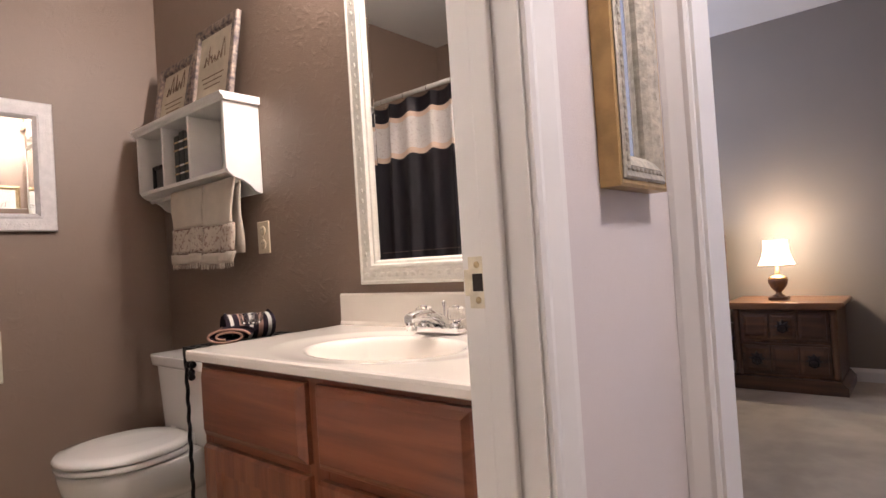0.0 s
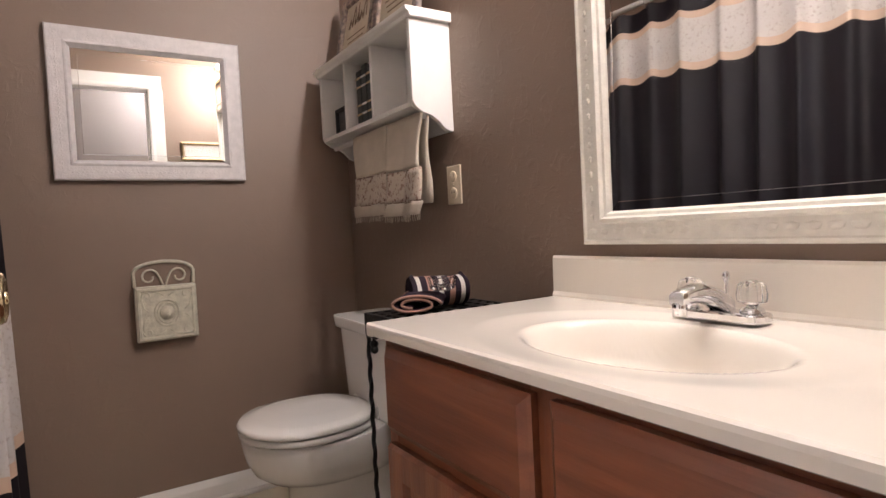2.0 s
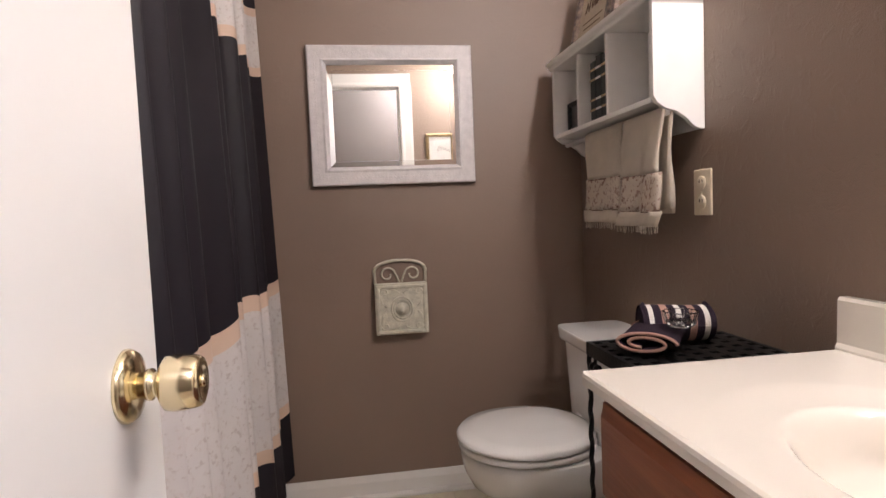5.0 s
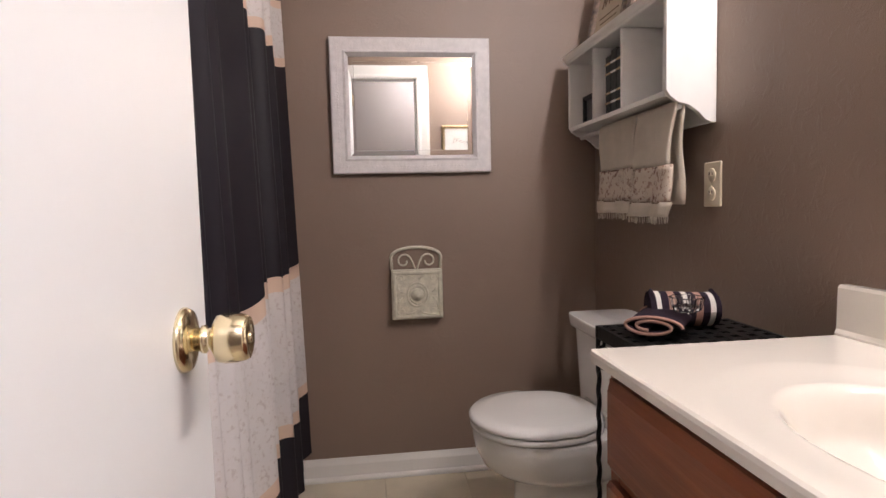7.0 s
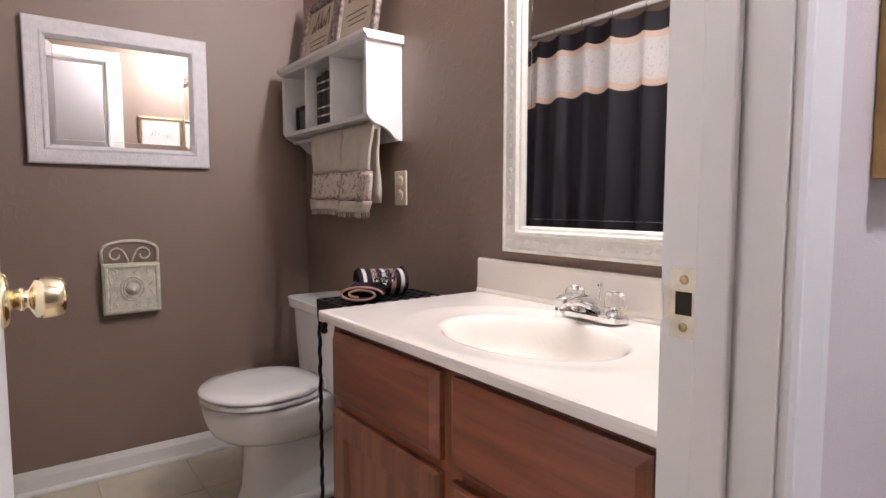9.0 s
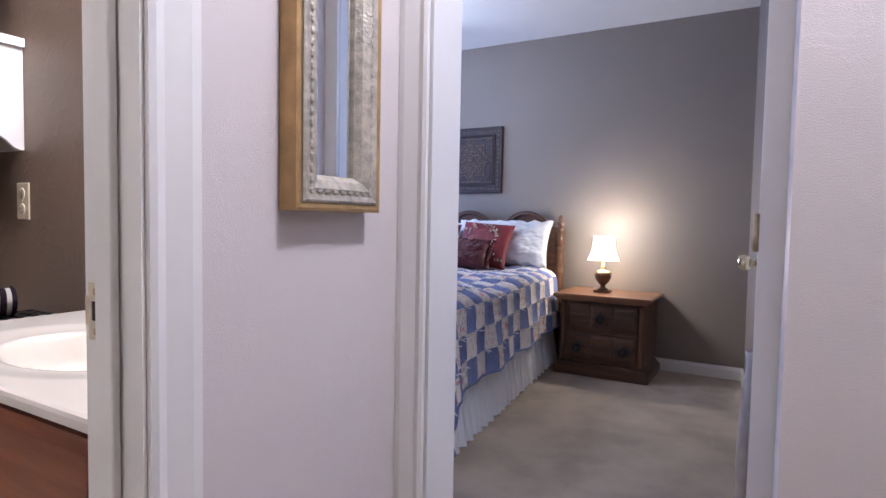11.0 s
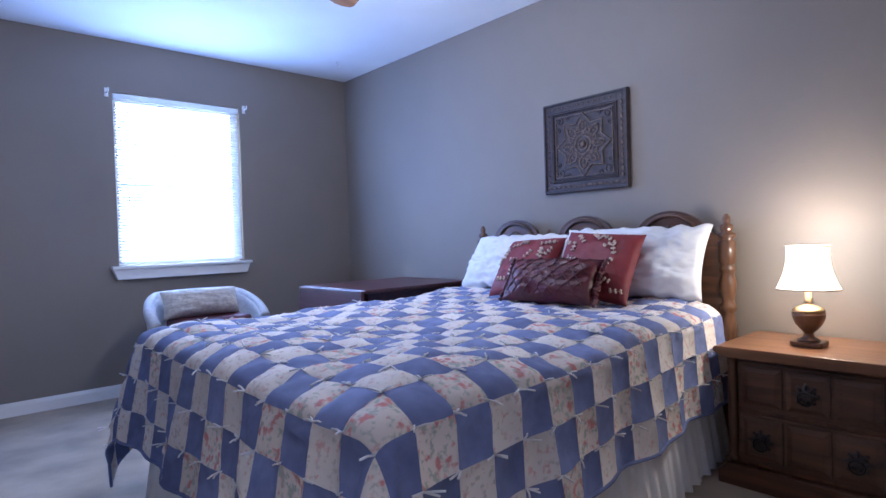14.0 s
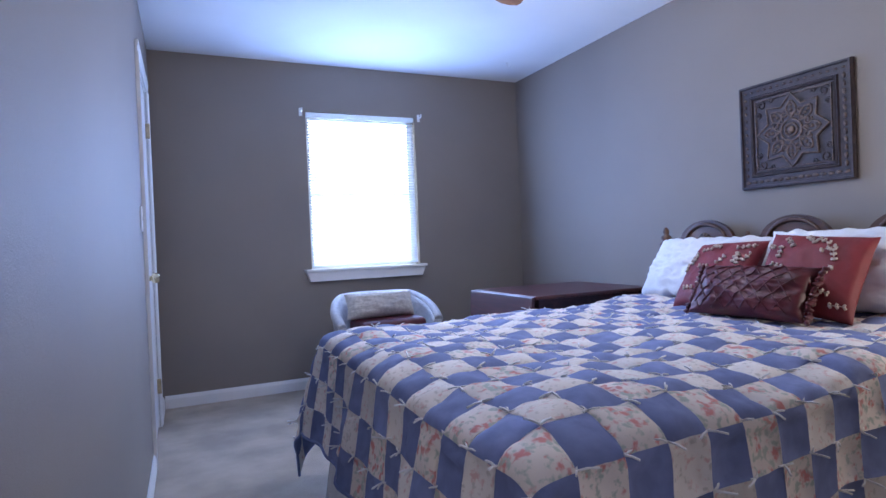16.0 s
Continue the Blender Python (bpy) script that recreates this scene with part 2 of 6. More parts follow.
# ---- mesh helpers ----
def bm_box(x0, x1, y0, y1, z0, z1, bevel=0.0, seg=2, bm=None):
    b = bmesh.new()
    bmesh.ops.create_cube(b, size=1)
    for v in b.verts:
        v.co = Vector((x0 + (v.co.x + 0.5) * (x1 - x0), y0 + (v.co.y + 0.5) * (y1 - y0), z0 + (v.co.z + 0.5) * (z1 - z0)))
    if bevel:
        bmesh.ops.bevel(b, geom=b.edges[:], offset=bevel, segments=seg, affect="EDGES", profile=0.5)
    return join(bm, b)


def join(bm, b):
    if bm is None:
        return b
    tmp = bpy.data.meshes.new("tmp")
    b.to_mesh(tmp)
    b.free()
    bm.from_mesh(tmp)
    bpy.data.meshes.remove(tmp)
    return bm


def bm_lathe(profile, cx=0, cy=0, cz=0, seg=24, m=None, bm=None):
    """A turned shape: (radius, height) pairs round the z axis, then placed by m."""
    b = bmesh.new()
    rings = []
    for r, z in profile:
        rings.append([b.verts.new((max(r, 1e-4) * math.cos(2 * math.pi * k / seg), max(r, 1e-4) * math.sin(2 * math.pi * k / seg), z)) for k in range(seg)])
    for p, q in zip(rings, rings[1:]):
        for k in range(seg):
            b.faces.new((p[k], p[(k + 1) % seg], q[(k + 1) % seg], q[k]))
    b.faces.new(rings[0][::-1])
    b.faces.new(rings[-1])
    for f in b.faces:
        f.smooth = True
    b.transform(Matrix.Translation((cx, cy, cz)) @ (m or Matrix.Identity(4)))
    return join(bm, b)


def bm_prism(points, axis, a0, a1, bevel=0.0, bm=None):
    """A closed outline in the plane across axis ('x': (y, z), 'y': (x, z), 'z': (x, y)) drawn out from a0 to a1."""
    def at(p, a):
        return {"x": (a, p[0], p[1]), "y": (p[0], a, p[1]), "z": (p[0], p[1], a)}[axis]
    b = bmesh.new()
    lo = [b.verts.new(at(p, a0)) for p in points]
    hi = [b.verts.new(at(p, a1)) for p in points]
    n = len(points)
    b.faces.new(lo)
    b.faces.new(hi[::-1])
    for k in range(n):
        b.faces.new((lo[k], hi[k], hi[(k + 1) % n], lo[(k + 1) % n]))
    bmesh.ops.recalc_face_normals(b, faces=b.faces[:])
    if bevel:
        bmesh.ops.bevel(b, geom=b.edges[:], offset=bevel, segments=2, affect="EDGES", profile=0.5)
    return join(bm, b)


def bm_tube(path, r, seg=8, bm=None, closed=False):
    """A round rod along a list of points."""
    b = bmesh.new()
    pts = [Vector(p) for p in path]
    rings = []
    for k, p in enumerate(pts):
        a = pts[(k + 1) % len(pts)] if closed or k + 1 < len(pts) else p
        c = pts[k - 1] if closed or k else p
        d = (a - c).normalized()
        u = d.orthogonal().normalized() if not rings else (prev - d * prev.dot(d)).normalized()
        prev = u
        w = d.cross(u)
        rings.append([b.verts.new(p + r * (math.cos(2 * math.pi * j / seg) * u + math.sin(2 * math.pi * j / seg) * w)) for j in range(seg)])
    pairs = list(zip(rings, rings[1:])) + ([(rings[-1], rings[0])] if closed else [])
    for p, q in pairs:
        for j in range(seg):
            b.faces.new((p[j], p[(j + 1) % seg], q[(j + 1) % seg], q[j])).smooth = True
    if not closed:
        b.faces.new(rings[0][::-1])
        b.faces.new(rings[-1])
    return join(bm, b)


def bm_grid(f, nu, nv, thick=0.0, bm=None):
    """A sheet f(u, v), u and v from 0 to 1; thick gives it a back."""
    b = bmesh.new()
    vs = [[b.verts.new(f(i / nu, j / nv)) for j in range(nv + 1)] for i in range(nu + 1)]
    for i in range(nu):
        for j in range(nv):
            b.faces.new((vs[i][j], vs[i + 1][j], vs[i + 1][j + 1], vs[i][j + 1])).smooth = True
    if thick:
        bmesh.ops.recalc_face_normals(b, faces=b.faces[:])
        bmesh.ops.solidify(b, geom=b.faces[:], thickness=thick)
    return join(bm, b)


ORIGIN = {}


def thing(name, loc, label, category, group="", kind=""):
    ob = new(name)
    ob.empty_display_size = 0.05
    ob.location = loc
    ORIGIN[ob.name] = Vector(loc)
    return tagged(ob, label, category, group, kind)


def part(name, bm, material, parent=None, label=""):
    """Links a bmesh, in world places, as one mesh under a thing or part."""
    base = parent
    while base is not None and base.parent is not None:
        base = base.parent
    if base is not None and base.name in ORIGIN:
        bm.transform(Matrix.Translation(-ORIGIN[base.name]))
    me = bpy.data.meshes.new(name)
    bm.to_mesh(me)
    bm.free()
    me.materials.append(material)
    ob = new(name, me)
    ob.parent = parent
    if label:
        ob["label"] = label
    return ob


def single(name, bm, material, label="", category="", kind="", group=""):
    return tagged(part(name, bm, material), label, category, group, kind)


def structure(name, bm, material, label=""):
    return single(name, bm, material, label or "", "", "structure")


# ---- the rooms ----
H = 2.44
XE, XN = 4.475, 4.44          # bedroom east wall, north wall
XB, YB = 1.12, 2.55           # bathroom east wall, north wall
DH = 2.03
DB = 1.955                    # head of the bathroom door

structure("wall_bath_north", bm_box(-0.97, 1.24, YB, YB + 0.12, 0, H), TAUPE, "taupe painted textured bathroom wall")
structure("wall_bath_east", bm_box(XB, 1.24, 0.470, YB, 0, H), TAUPE_ROUGH, "taupe painted textured bathroom wall")
structure("wall_bath_west", bm_box(-0.97, -0.85, 0.470, YB, 0, H), TAUPE, "taupe painted bathroom wall behind the tub")
bm = bm_box(-0.97, -0.02, 0.424, 0.470, 0, H)
bm_box(0.625, XB, 0.424, 0.470, 0, H, bm=bm)
bm_box(-0.02, 0.625, 0.424, 0.470, DB + 0.02, H, bm=bm)
structure("wall_bath_south", bm, TAUPE, "taupe painted bathroom wall with the doorway")
bm = bm_box(-2.0, -0.02, 0.36, 0.42, 0, H)
bm_box(0.625, XB, 0.36, 0.42, 0, H, bm=bm)
bm_box(-0.02, 0.625, 0.36, 0.42, DB + 0.02, H, bm=bm)
structure("wall_hall_north", bm, HALL_PAINT, "pale painted hall wall with the bathroom doorway")
# Bedroom taupe darkens this wall's mirror image in place of weaker light.
structure("wall_hall_south", bm_box(-2.0, 1.125, -0.92, -0.80, 0, H), TAUPE_BED, "hall wall coloured darker in place of dimmer light")
# Added out of view to close the hall against outside light.
structure("wall_hall_west", bm_box(-2.12, -2.0, -0.92, 0.42, 0, H), HALL_PAINT, "pale wall added to close off the unseen hall end")
bm = bm_box(1.127, 1.236, 0.315, 0.476, 0, H)
bm_box(1.127, 1.236, -0.92, -0.475, 0, H, bm=bm)
bm_box(1.127, 1.236, -0.475, 0.315, DH + 0.02, H, bm=bm)
structure("wall_hall_east", bm, HALL_PAINT, "pale painted wall with the bedroom doorway")
structure("wall_bedroom_return", bm_box(1.243, 1.43, 0.72, 0.84, 0, H), TAUPE_BED, "taupe painted short return wall")
bm = bm_box(1.435, 1.575, 0.72, 3.27, 0, H)
bm_box(1.435, 1.575, 4.01, XN, 0, H, bm=bm)
bm_box(1.435, 1.575, 3.27, 4.01, DH + 0.02, H, bm=bm)
structure("wall_bedroom_west", bm, TAUPE_BED, "taupe painted textured wall with the closet door")
structure("wall_bedroom_east", bm_box(XE, XE + 0.12, -0.6, XN + 0.12, 0, H), TAUPE_BED, "taupe painted headboard wall")
bm = bm_box(1.435, 2.62, XN, XN + 0.12, 0, H)
bm_box(3.50, XE, XN, XN + 0.12, 0, H, bm=bm)
bm_box(2.62, 3.50, XN, XN + 0.12, 0, 0.87, bm=bm)
bm_box(2.62, 3.50, XN, XN + 0.12, 2.08, H, bm=bm)
structure("wall_bedroom_north", bm, TAUPE_BED, "taupe painted wall with the window")
structure("wall_bedroom_south", bm_prism([(1.59, -0.335), (XE, -0.125), (XE, -0.6), (1.59, -0.6)], "z", 0, H), TAUPE_BED, "taupe painted wall behind the open door")
structure("ceiling_bath", bm_box(-0.97, 1.24, 0.470, YB, H, H + 0.1), CEIL, "white bathroom ceiling")
structure("ceiling_hall", bm_box(-2.12, 1.236, -0.92, 0.476, H, H + 0.1), CEIL, "white hall ceiling")
structure("ceiling_bedroom", bm_box(1.24, XE, -0.6, XN, H, H + 0.1), CEIL, "white textured bedroom ceiling")
bm = bm_box(-2.12, 1.24, -0.92, 0.42, -0.1, 0)
bm_box(1.24, XE + 0.12, -0.6, XN + 0.12, -0.1, 0, bm=bm)
structure("floor_carpet", bm, CARPET, "beige cut-pile carpet, lightly trodden")
bath_floor = structure("floor_bath", bm_box(-0.97, 1.24, 0.42, YB + 0.12, -0.1, -0.004), GROUT, "cream vinyl tile bathroom floor")


def trim(name, bm, label=""):
    return structure(name, bm, TRIM, label)


def base_run(p, q, h=0.085, t=0.014):
    """A baseboard with an eased top between two floor points; it stands to the left of the way from p to q."""
    p, q = Vector((*p, 0)), Vector((*q, 0))
    d = (q - p).normalized()
    n = Vector((-d.y, d.x, 0))
    prof = [(0.002, 0), (t, 0), (t, h * 0.72), (t * 0.7, h * 0.86), (t * 0.45, h), (0.002, h)]
    b = bmesh.new()
    ends = [[b.verts.new(e + n * a + Vector((0, 0, z))) for a, z in prof] for e in (p, q)]
    b.faces.new(ends[0])
    b.faces.new(ends[1][::-1])
    for k in range(len(prof)):
        j = (k + 1) % len(prof)
        b.faces.new((ends[0][k], ends[1][k], ends[1][j], ends[0][j]))
    bmesh.ops.recalc_face_normals(b, faces=b.faces[:])
    return b


trim("baseboard_bath_north", base_run((XB, YB), (-0.85, YB)), "white painted bathroom baseboard")
bm = bm_tube([(-0.85, YB - 0.018, 0.006), (XB, YB - 0.018, 0.006)], 0.012, 10)
trim("trim_quarter_round", bm, "white quarter-round along the baseboard")
trim("baseboard_bath_east", base_run((XB, 1.36), (XB, YB - 0.015)), "white painted baseboard")
trim("baseboard_bedroom_east", base_run((XE, -0.12), (XE, XN)), "white painted bedroom baseboard")
trim("baseboard_bedroom_north", base_run((XE - 0.015, XN), (1.59, XN)), "white painted bedroom baseboard")
trim("baseboard_bedroom_west", base_run((1.575, 3.20), (1.575, 0.72)), "white painted bedroom baseboard")
trim("baseboard_bedroom_west_end", base_run((1.575, XN - 0.015), (1.575, 4.08)), "white painted bedroom baseboard")
trim("baseboard_bedroom_south", base_run((1.62, -0.3328), (XE - 0.016, -0.1262)), "white painted bedroom baseboard")
trim("baseboard_hall_north", base_run((1.10, 0.36), (0.70, 0.36)), "white painted hall baseboard")
trim("baseboard_hall_north_west", base_run((-0.10, 0.36), (-2.0, 0.36)), "white painted hall baseboard")


def casing_profile(w, t):
    return [(0, 0), (0, t * 0.55), (w * 0.12, t * 0.75), (w * 0.3, t * 0.6), (w * 0.55, t * 0.8), (w * 0.8, t), (w, t), (w, 0)]


def casing(name, along, inner0, inner1, wall, out, top, w=0.062, t=0.016, sides=(True, True)):
    """Moulded casing round an opening: along 'x' or 'y', out is +1 or -1 across the wall's face at wall."""
    b = bmesh.new()

    def add(pts):
        join(b, pts)
    def piece(c, way):
        prof = [(c + way * (0.006 + a), wall + out * (d + 0.001)) for a, d in casing_profile(w, t)]
        if along == "y":
            prof = [(d, a) for a, d in prof]
        return bm_prism(prof, "z", 0, top)
    if sides[0]:
        add(piece(inner0, -1))
    if sides[1]:
        add(piece(inner1, 1))
    prof = [(top + a + 0.0, wall + out * (d + 0.001)) for a, d in casing_profile(w, t)]
    lo, hi = inner0 - w * sides[0], inner1 + w * sides[1]
    if along == "x":
        add(bm_prism([(d, z) for z, d in prof], "x", lo, hi))
    else:
        add(bm_prism([(d, z) for z, d in prof], "y", lo, hi))
    return trim(name, b, "white moulded door casing")


# bathroom doorway: lining, stops, casings
bm = bm_box(-0.019, -0.001, 0.362, 0.468, 0, DB)
bm_box(0.606, 0.624, 0.3585, 0.4715, 0, DB, bm=bm)
bm_box(-0.019, 0.624, 0.362, 0.468, DB + 0.001, DB + 0.019, bm=bm)
trim("door_lining_bath", bm, "white painted door jamb")
bm = bm_box(0.594, 0.605, 0.398, 0.432, 0, DB - 0.012, 0.003)
bm_box(0.0, 0.011, 0.398, 0.432, 0, DB - 0.012, 0.003, bm=bm)
trim("trim_door_stop_bath", bm, "white painted door stop")
casing("trim_casing_bath_hall", "x", 0.0, 0.605, 0.36, -1, DB + 0.006)
casing("trim_casing_bath_inside", "x", 0.0, 0.605, 0.470, 1, DB + 0.006, w=0.085, t=0.011)
# bedroom doorway
bm = bm_box(1.128, 1.235, 0.297, 0.314, 0, DH)
bm_box(1.128, 1.235, -0.474, -0.457, 0, DH, bm=bm)
bm_box(1.128, 1.235, -0.474, 0.314, DH + 0.001, DH + 0.019, bm=bm)
trim("door_lining_bedroom", bm, "white painted door jamb")
casing("trim_casing_bedroom_hall", "y", -0.457, 0.297, 1.126, -1, DH + 0.006, w=0.056)
trim("door_lining_hinge_side", bm_box(1.5885, 1.5985, -0.60, -0.228, 0, H - 0.002), "white painted hinge-side door jamb")
structure("wall_door_side", bm_box(1.238, 1.588, -0.60, -0.275, 0, H), HALL_PAINT, "pale painted wall beside the bedroom door")
# closet doorway
bm = bm_box(1.437, 1.573, 3.272, 3.288, 0, DH)
bm_box(1.437, 1.573, 3.992, 4.008, 0, DH, bm=bm)
bm_box(1.437, 1.573, 3.272, 4.008, DH + 0.001, DH + 0.018, bm=bm)
trim("door_lining_closet", bm, "white painted closet door jamb")
casing("trim_casing_closet", "y", 3.288, 3.992, 1.575, 1, DH + 0.006, w=0.06)


def knob_set(door, at, way, material=BRASS):
    """A rosette, neck and tulip knob on a door face; way is the outward direction."""
    q = Vector(way).to_track_quat("Z", "Y").to_matrix().to_4x4()
    m = Matrix.Translation(at) @ q
    prof = [(0.0, 0), (0.033, 0), (0.033, 0.003), (0.030, 0.008), (0.020, 0.011), (0.012, 0.013)]
    prof = [(r, z * 0.92) for r, z in prof]
    ro = part("rosette", bm_lathe(prof, m=m, seg=32), material, door, "polished brass rosette")
    prof = [(0.0, 0.010), (0.0125, 0.011), (0.0125, 0.019), (0.015, 0.020), (0.015, 0.024), (0.012, 0.026), (0.012, 0.030), (0.019, 0.033),
            (0.0255, 0.037), (0.027, 0.045), (0.0265, 0.056), (0.0245, 0.066), (0.0225, 0.070), (0.018, 0.0715), (0.014, 0.069), (0.008, 0.068), (0.0, 0.069)]
    prof = [(r * 0.95, z * 0.92) for r, z in prof]
    kn = part("knob", bm_lathe(prof, m=m, seg=32), material, door, "polished brass tulip knob")
    part("lock_button", bm_lathe([(0, 0.061), (0.006, 0.061), (0.006, 0.066), (0.004, 0.0675), (0, 0.0675)], m=m, seg=16), material, kn)


door = thing("door_1", (0.04, 0.475, 0), "white painted flush bathroom door, standing open, brass knob", "door", kind="structure")
part("door_leaf", bm_box(0.020, 0.055, 0.482, 1.075, 0.012, DB - 0.004, 0.002), DOORP, door)
knob_set(door, (0.055, 0.995, 0.902), (1, 0, 0))
part("latch_plate", bm_box(0.026, 0.049, 1.0745, 1.0765, 0.885, 0.945, 0.001), STRIKE, door)
for z in (0.25, 1.02, 1.8):
    part("hinge", bm_tube([(0.060, 0.482, z - 0.04), (0.060, 0.482, z + 0.04)], 0.006, 10), OLDBRASS, door)

door = thing("door_2", (1.6, -0.25, 0), "white painted flush bedroom door, standing open, brass knob", "door", kind="structure")
part("door_leaf", bm_box(1.60, 2.365, -0.261, -0.226, 0.012, DH - 0.01, 0.002), DOORP, door)
knob_set(door, (2.30, -0.226, 0.915), (0, 1, 0))
for z in (0.25, 1.02, 1.8):
    part("hinge", bm_tube([(1.592, -0.222, z - 0.04), (1.592, -0.222, z + 0.04)], 0.006, 10), OLDBRASS, door)

door = thing("door_3", (1.55, 3.29, 0), "white painted closed closet door with a brass knob", "door", kind="structure")
part("door_leaf", bm_box(1.532, 1.567, 3.291, 3.989, 0.012, DH - 0.006, 0.002), DOORP, door)
knob_set(door, (1.567, 3.36, 0.93), (1, 0, 0))
for z in (0.25, 1.8):
    part("hinge", bm_box(1.568, 1.592, 3.984, 3.998, z - 0.045, z + 0.045, 0.003), OLDBRASS, door)
structure("closet_back", bm_box(1.25, 1.27, 3.1, 4.2, 0, H), TAUPE_BED, "plain wall inside the closet")


def strike_plate(at, along, out):
    """A brass strike plate on a jamb face whose outward way is out and whose depth runs along."""
    a, o = Vector(along), Vector(out)
    m = Matrix((( *a, 0), (0, 0, 1, 0), (*o, 0), (0, 0, 0, 1))).transposed()
    m = Matrix.Translation(at) @ m
    t = thing("strike_plate", at, "worn brass strike plate screwed to the door jamb", "strike plate")
    def pl(name, bm, material, label=""):
        bm.transform(m)
        bmesh.ops.recalc_face_normals(bm, faces=bm.faces[:])
        part(name, bm, material, t, label)
    bm = bm_box(-0.014, 0.014, 0.012, 0.035, 0, 0.002)
    bm_box(-0.014, 0.014, -0.035, -0.012, 0, 0.002, bm=bm)
    bm_box(-0.014, -0.009, -0.012, 0.012, 0, 0.002, bm=bm)
    bm_box(0.009, 0.014, -0.012, 0.012, 0, 0.002, bm=bm)
    bm_box(0.014, 0.023, -0.018, 0.018, -0.004, 0.0015, 0.001, bm=bm)
    pl("plate", bm, STRIKE)
    # A thin dark piece, not a cut hole; its shade is painted.
    pl("latch_hole", bm_box(-0.009, 0.009, -0.012, 0.012, 0, 0.0008), HOLE_SHADE, "flat dark piece standing for the shade in the latch hole")
    for s in (-1, 1):
        pl("screw", bm_lathe([(0, 0.001), (0.005, 0.002), (0.004, 0.0032), (0, 0.0036)], cy=s * 0.024, seg=12), OLDBRASS)


strike_plate((0.606, 0.448, 0.918), (0, 1, 0), (-1, 0, 0))

# ---- window ----
win = thing("window_1", (3.05, XN + 0.05, 0.87), "white window with lowered bright white mini blinds", "window", kind="structure")
bm = bm_box(2.621, 2.66, XN + 0.085, XN + 0.115, 0.871, 2.079, 0.003)
bm_box(3.46, 3.499, XN + 0.085, XN + 0.115, 0.871, 2.079, 0.003, bm=bm)
bm_box(2.661, 3.459, XN + 0.085, XN + 0.115, 0.871, 0.91, 0.003, bm=bm)
bm_box(2.661, 3.459, XN + 0.085, XN + 0.115, 2.04, 2.079, 0.003, bm=bm)
part("window_frame", bm, TRIM, win)
part("meeting_rail", bm_box(2.661, 3.459, XN + 0.09, XN + 0.112, 1.45, 1.475, 0.003), TRIM, win)
for z0, z1 in ((0.911, 1.439), (1.481, 2.039)):
    p = part("pane", bm_box(2.661, 3.459, XN + 0.098, XN + 0.102, z0, z1), GLASS, win)
    p.visible_shadow = False
sill = bm_prism([(2.565, XN - 0.075), (3.535, XN - 0.075), (3.535, XN), (3.499, XN), (3.499, XN + 0.05), (2.621, XN + 0.05), (2.621, XN), (2.565, XN)], "z", 0.872, 0.892, 0.004)
structure("window_sill", sill, TRIM, "white painted window stool")
structure("trim_window_apron", bm_prism([(2.60, 0.80), (3.50, 0.80), (3.528, 0.871), (2.572, 0.871)], "y", XN - 0.05, XN - 0.001, 0.004), TRIM, "white moulded apron under the window")
blind = thing("window_blind", (3.05, XN + 0.02, 2.04), "lowered white mini blind glowing with daylight", "blind")
part("head_rail", bm_box(2.625, 3.495, XN + 0.005, XN + 0.045, 2.04, 2.078, 0.004), SLAT, blind)
part("bottom_rail", bm_box(2.63, 3.49, XN + 0.012, XN + 0.038, 0.905, 0.922, 0.004), SLAT, blind)
slat_bm = bm_prism([(-0.013, -0.008), (-0.004, 0.000), (0.006, 0.006), (0.013, 0.0085), (0.013, 0.0095), (0.006, 0.0073), (-0.004, 0.0012), (-0.013, -0.007)], "x", 2.632, 3.488)
slat_bm.transform(Matrix.Translation((-3.05, 0, 0)))
slat_me = bpy.data.meshes.new("slat")
slat_bm.to_mesh(slat_me)
slat_bm.free()
slat_me.materials.append(SLAT)
for k in range(51):
    s = new("slat", slat_me)
    s.parent = blind
    s.location = (0, 0.005, 0.932 + k * 0.0218 - 2.04)
for x in (2.78, 3.32):
    part("ladder_cord", bm_tube([(x, XN + 0.008, 0.915), (x, XN + 0.008, 2.05)], 0.0012, 6), SLAT, blind)
part("cord_tassel", bm_lathe([(0, 0), (0.006, 0.004), (0.004, 0.025), (0, 0.03)], 2.70, XN - 0.004, 1.34, 10), VASE, blind)
for x in (2.585, 3.535):
    br = thing("curtain_bracket", (x, XN, 2.075), "clear empty curtain rod bracket above the window", "bracket", "empty curtain brackets")
    part("wall_plate", bm_box(x - 0.012, x + 0.012, XN - 0.004, XN - 0.0005, 2.045, 2.105, 0.001), WHITEWOOD, br)
    part("hook_arm", bm_tube([(x, XN - 0.003, 2.07), (x, XN - 0.05, 2.07), (x, XN - 0.06, 2.078), (x, XN - 0.06, 2.095)], 0.005, 8), WHITEWOOD, br)
structure("backdrop_daylight", bm_box(0.0, 6.0, XN + 1.5, XN + 1.55, -1.0, 4.5), SKYGLOW, "bright overcast daylight outside")

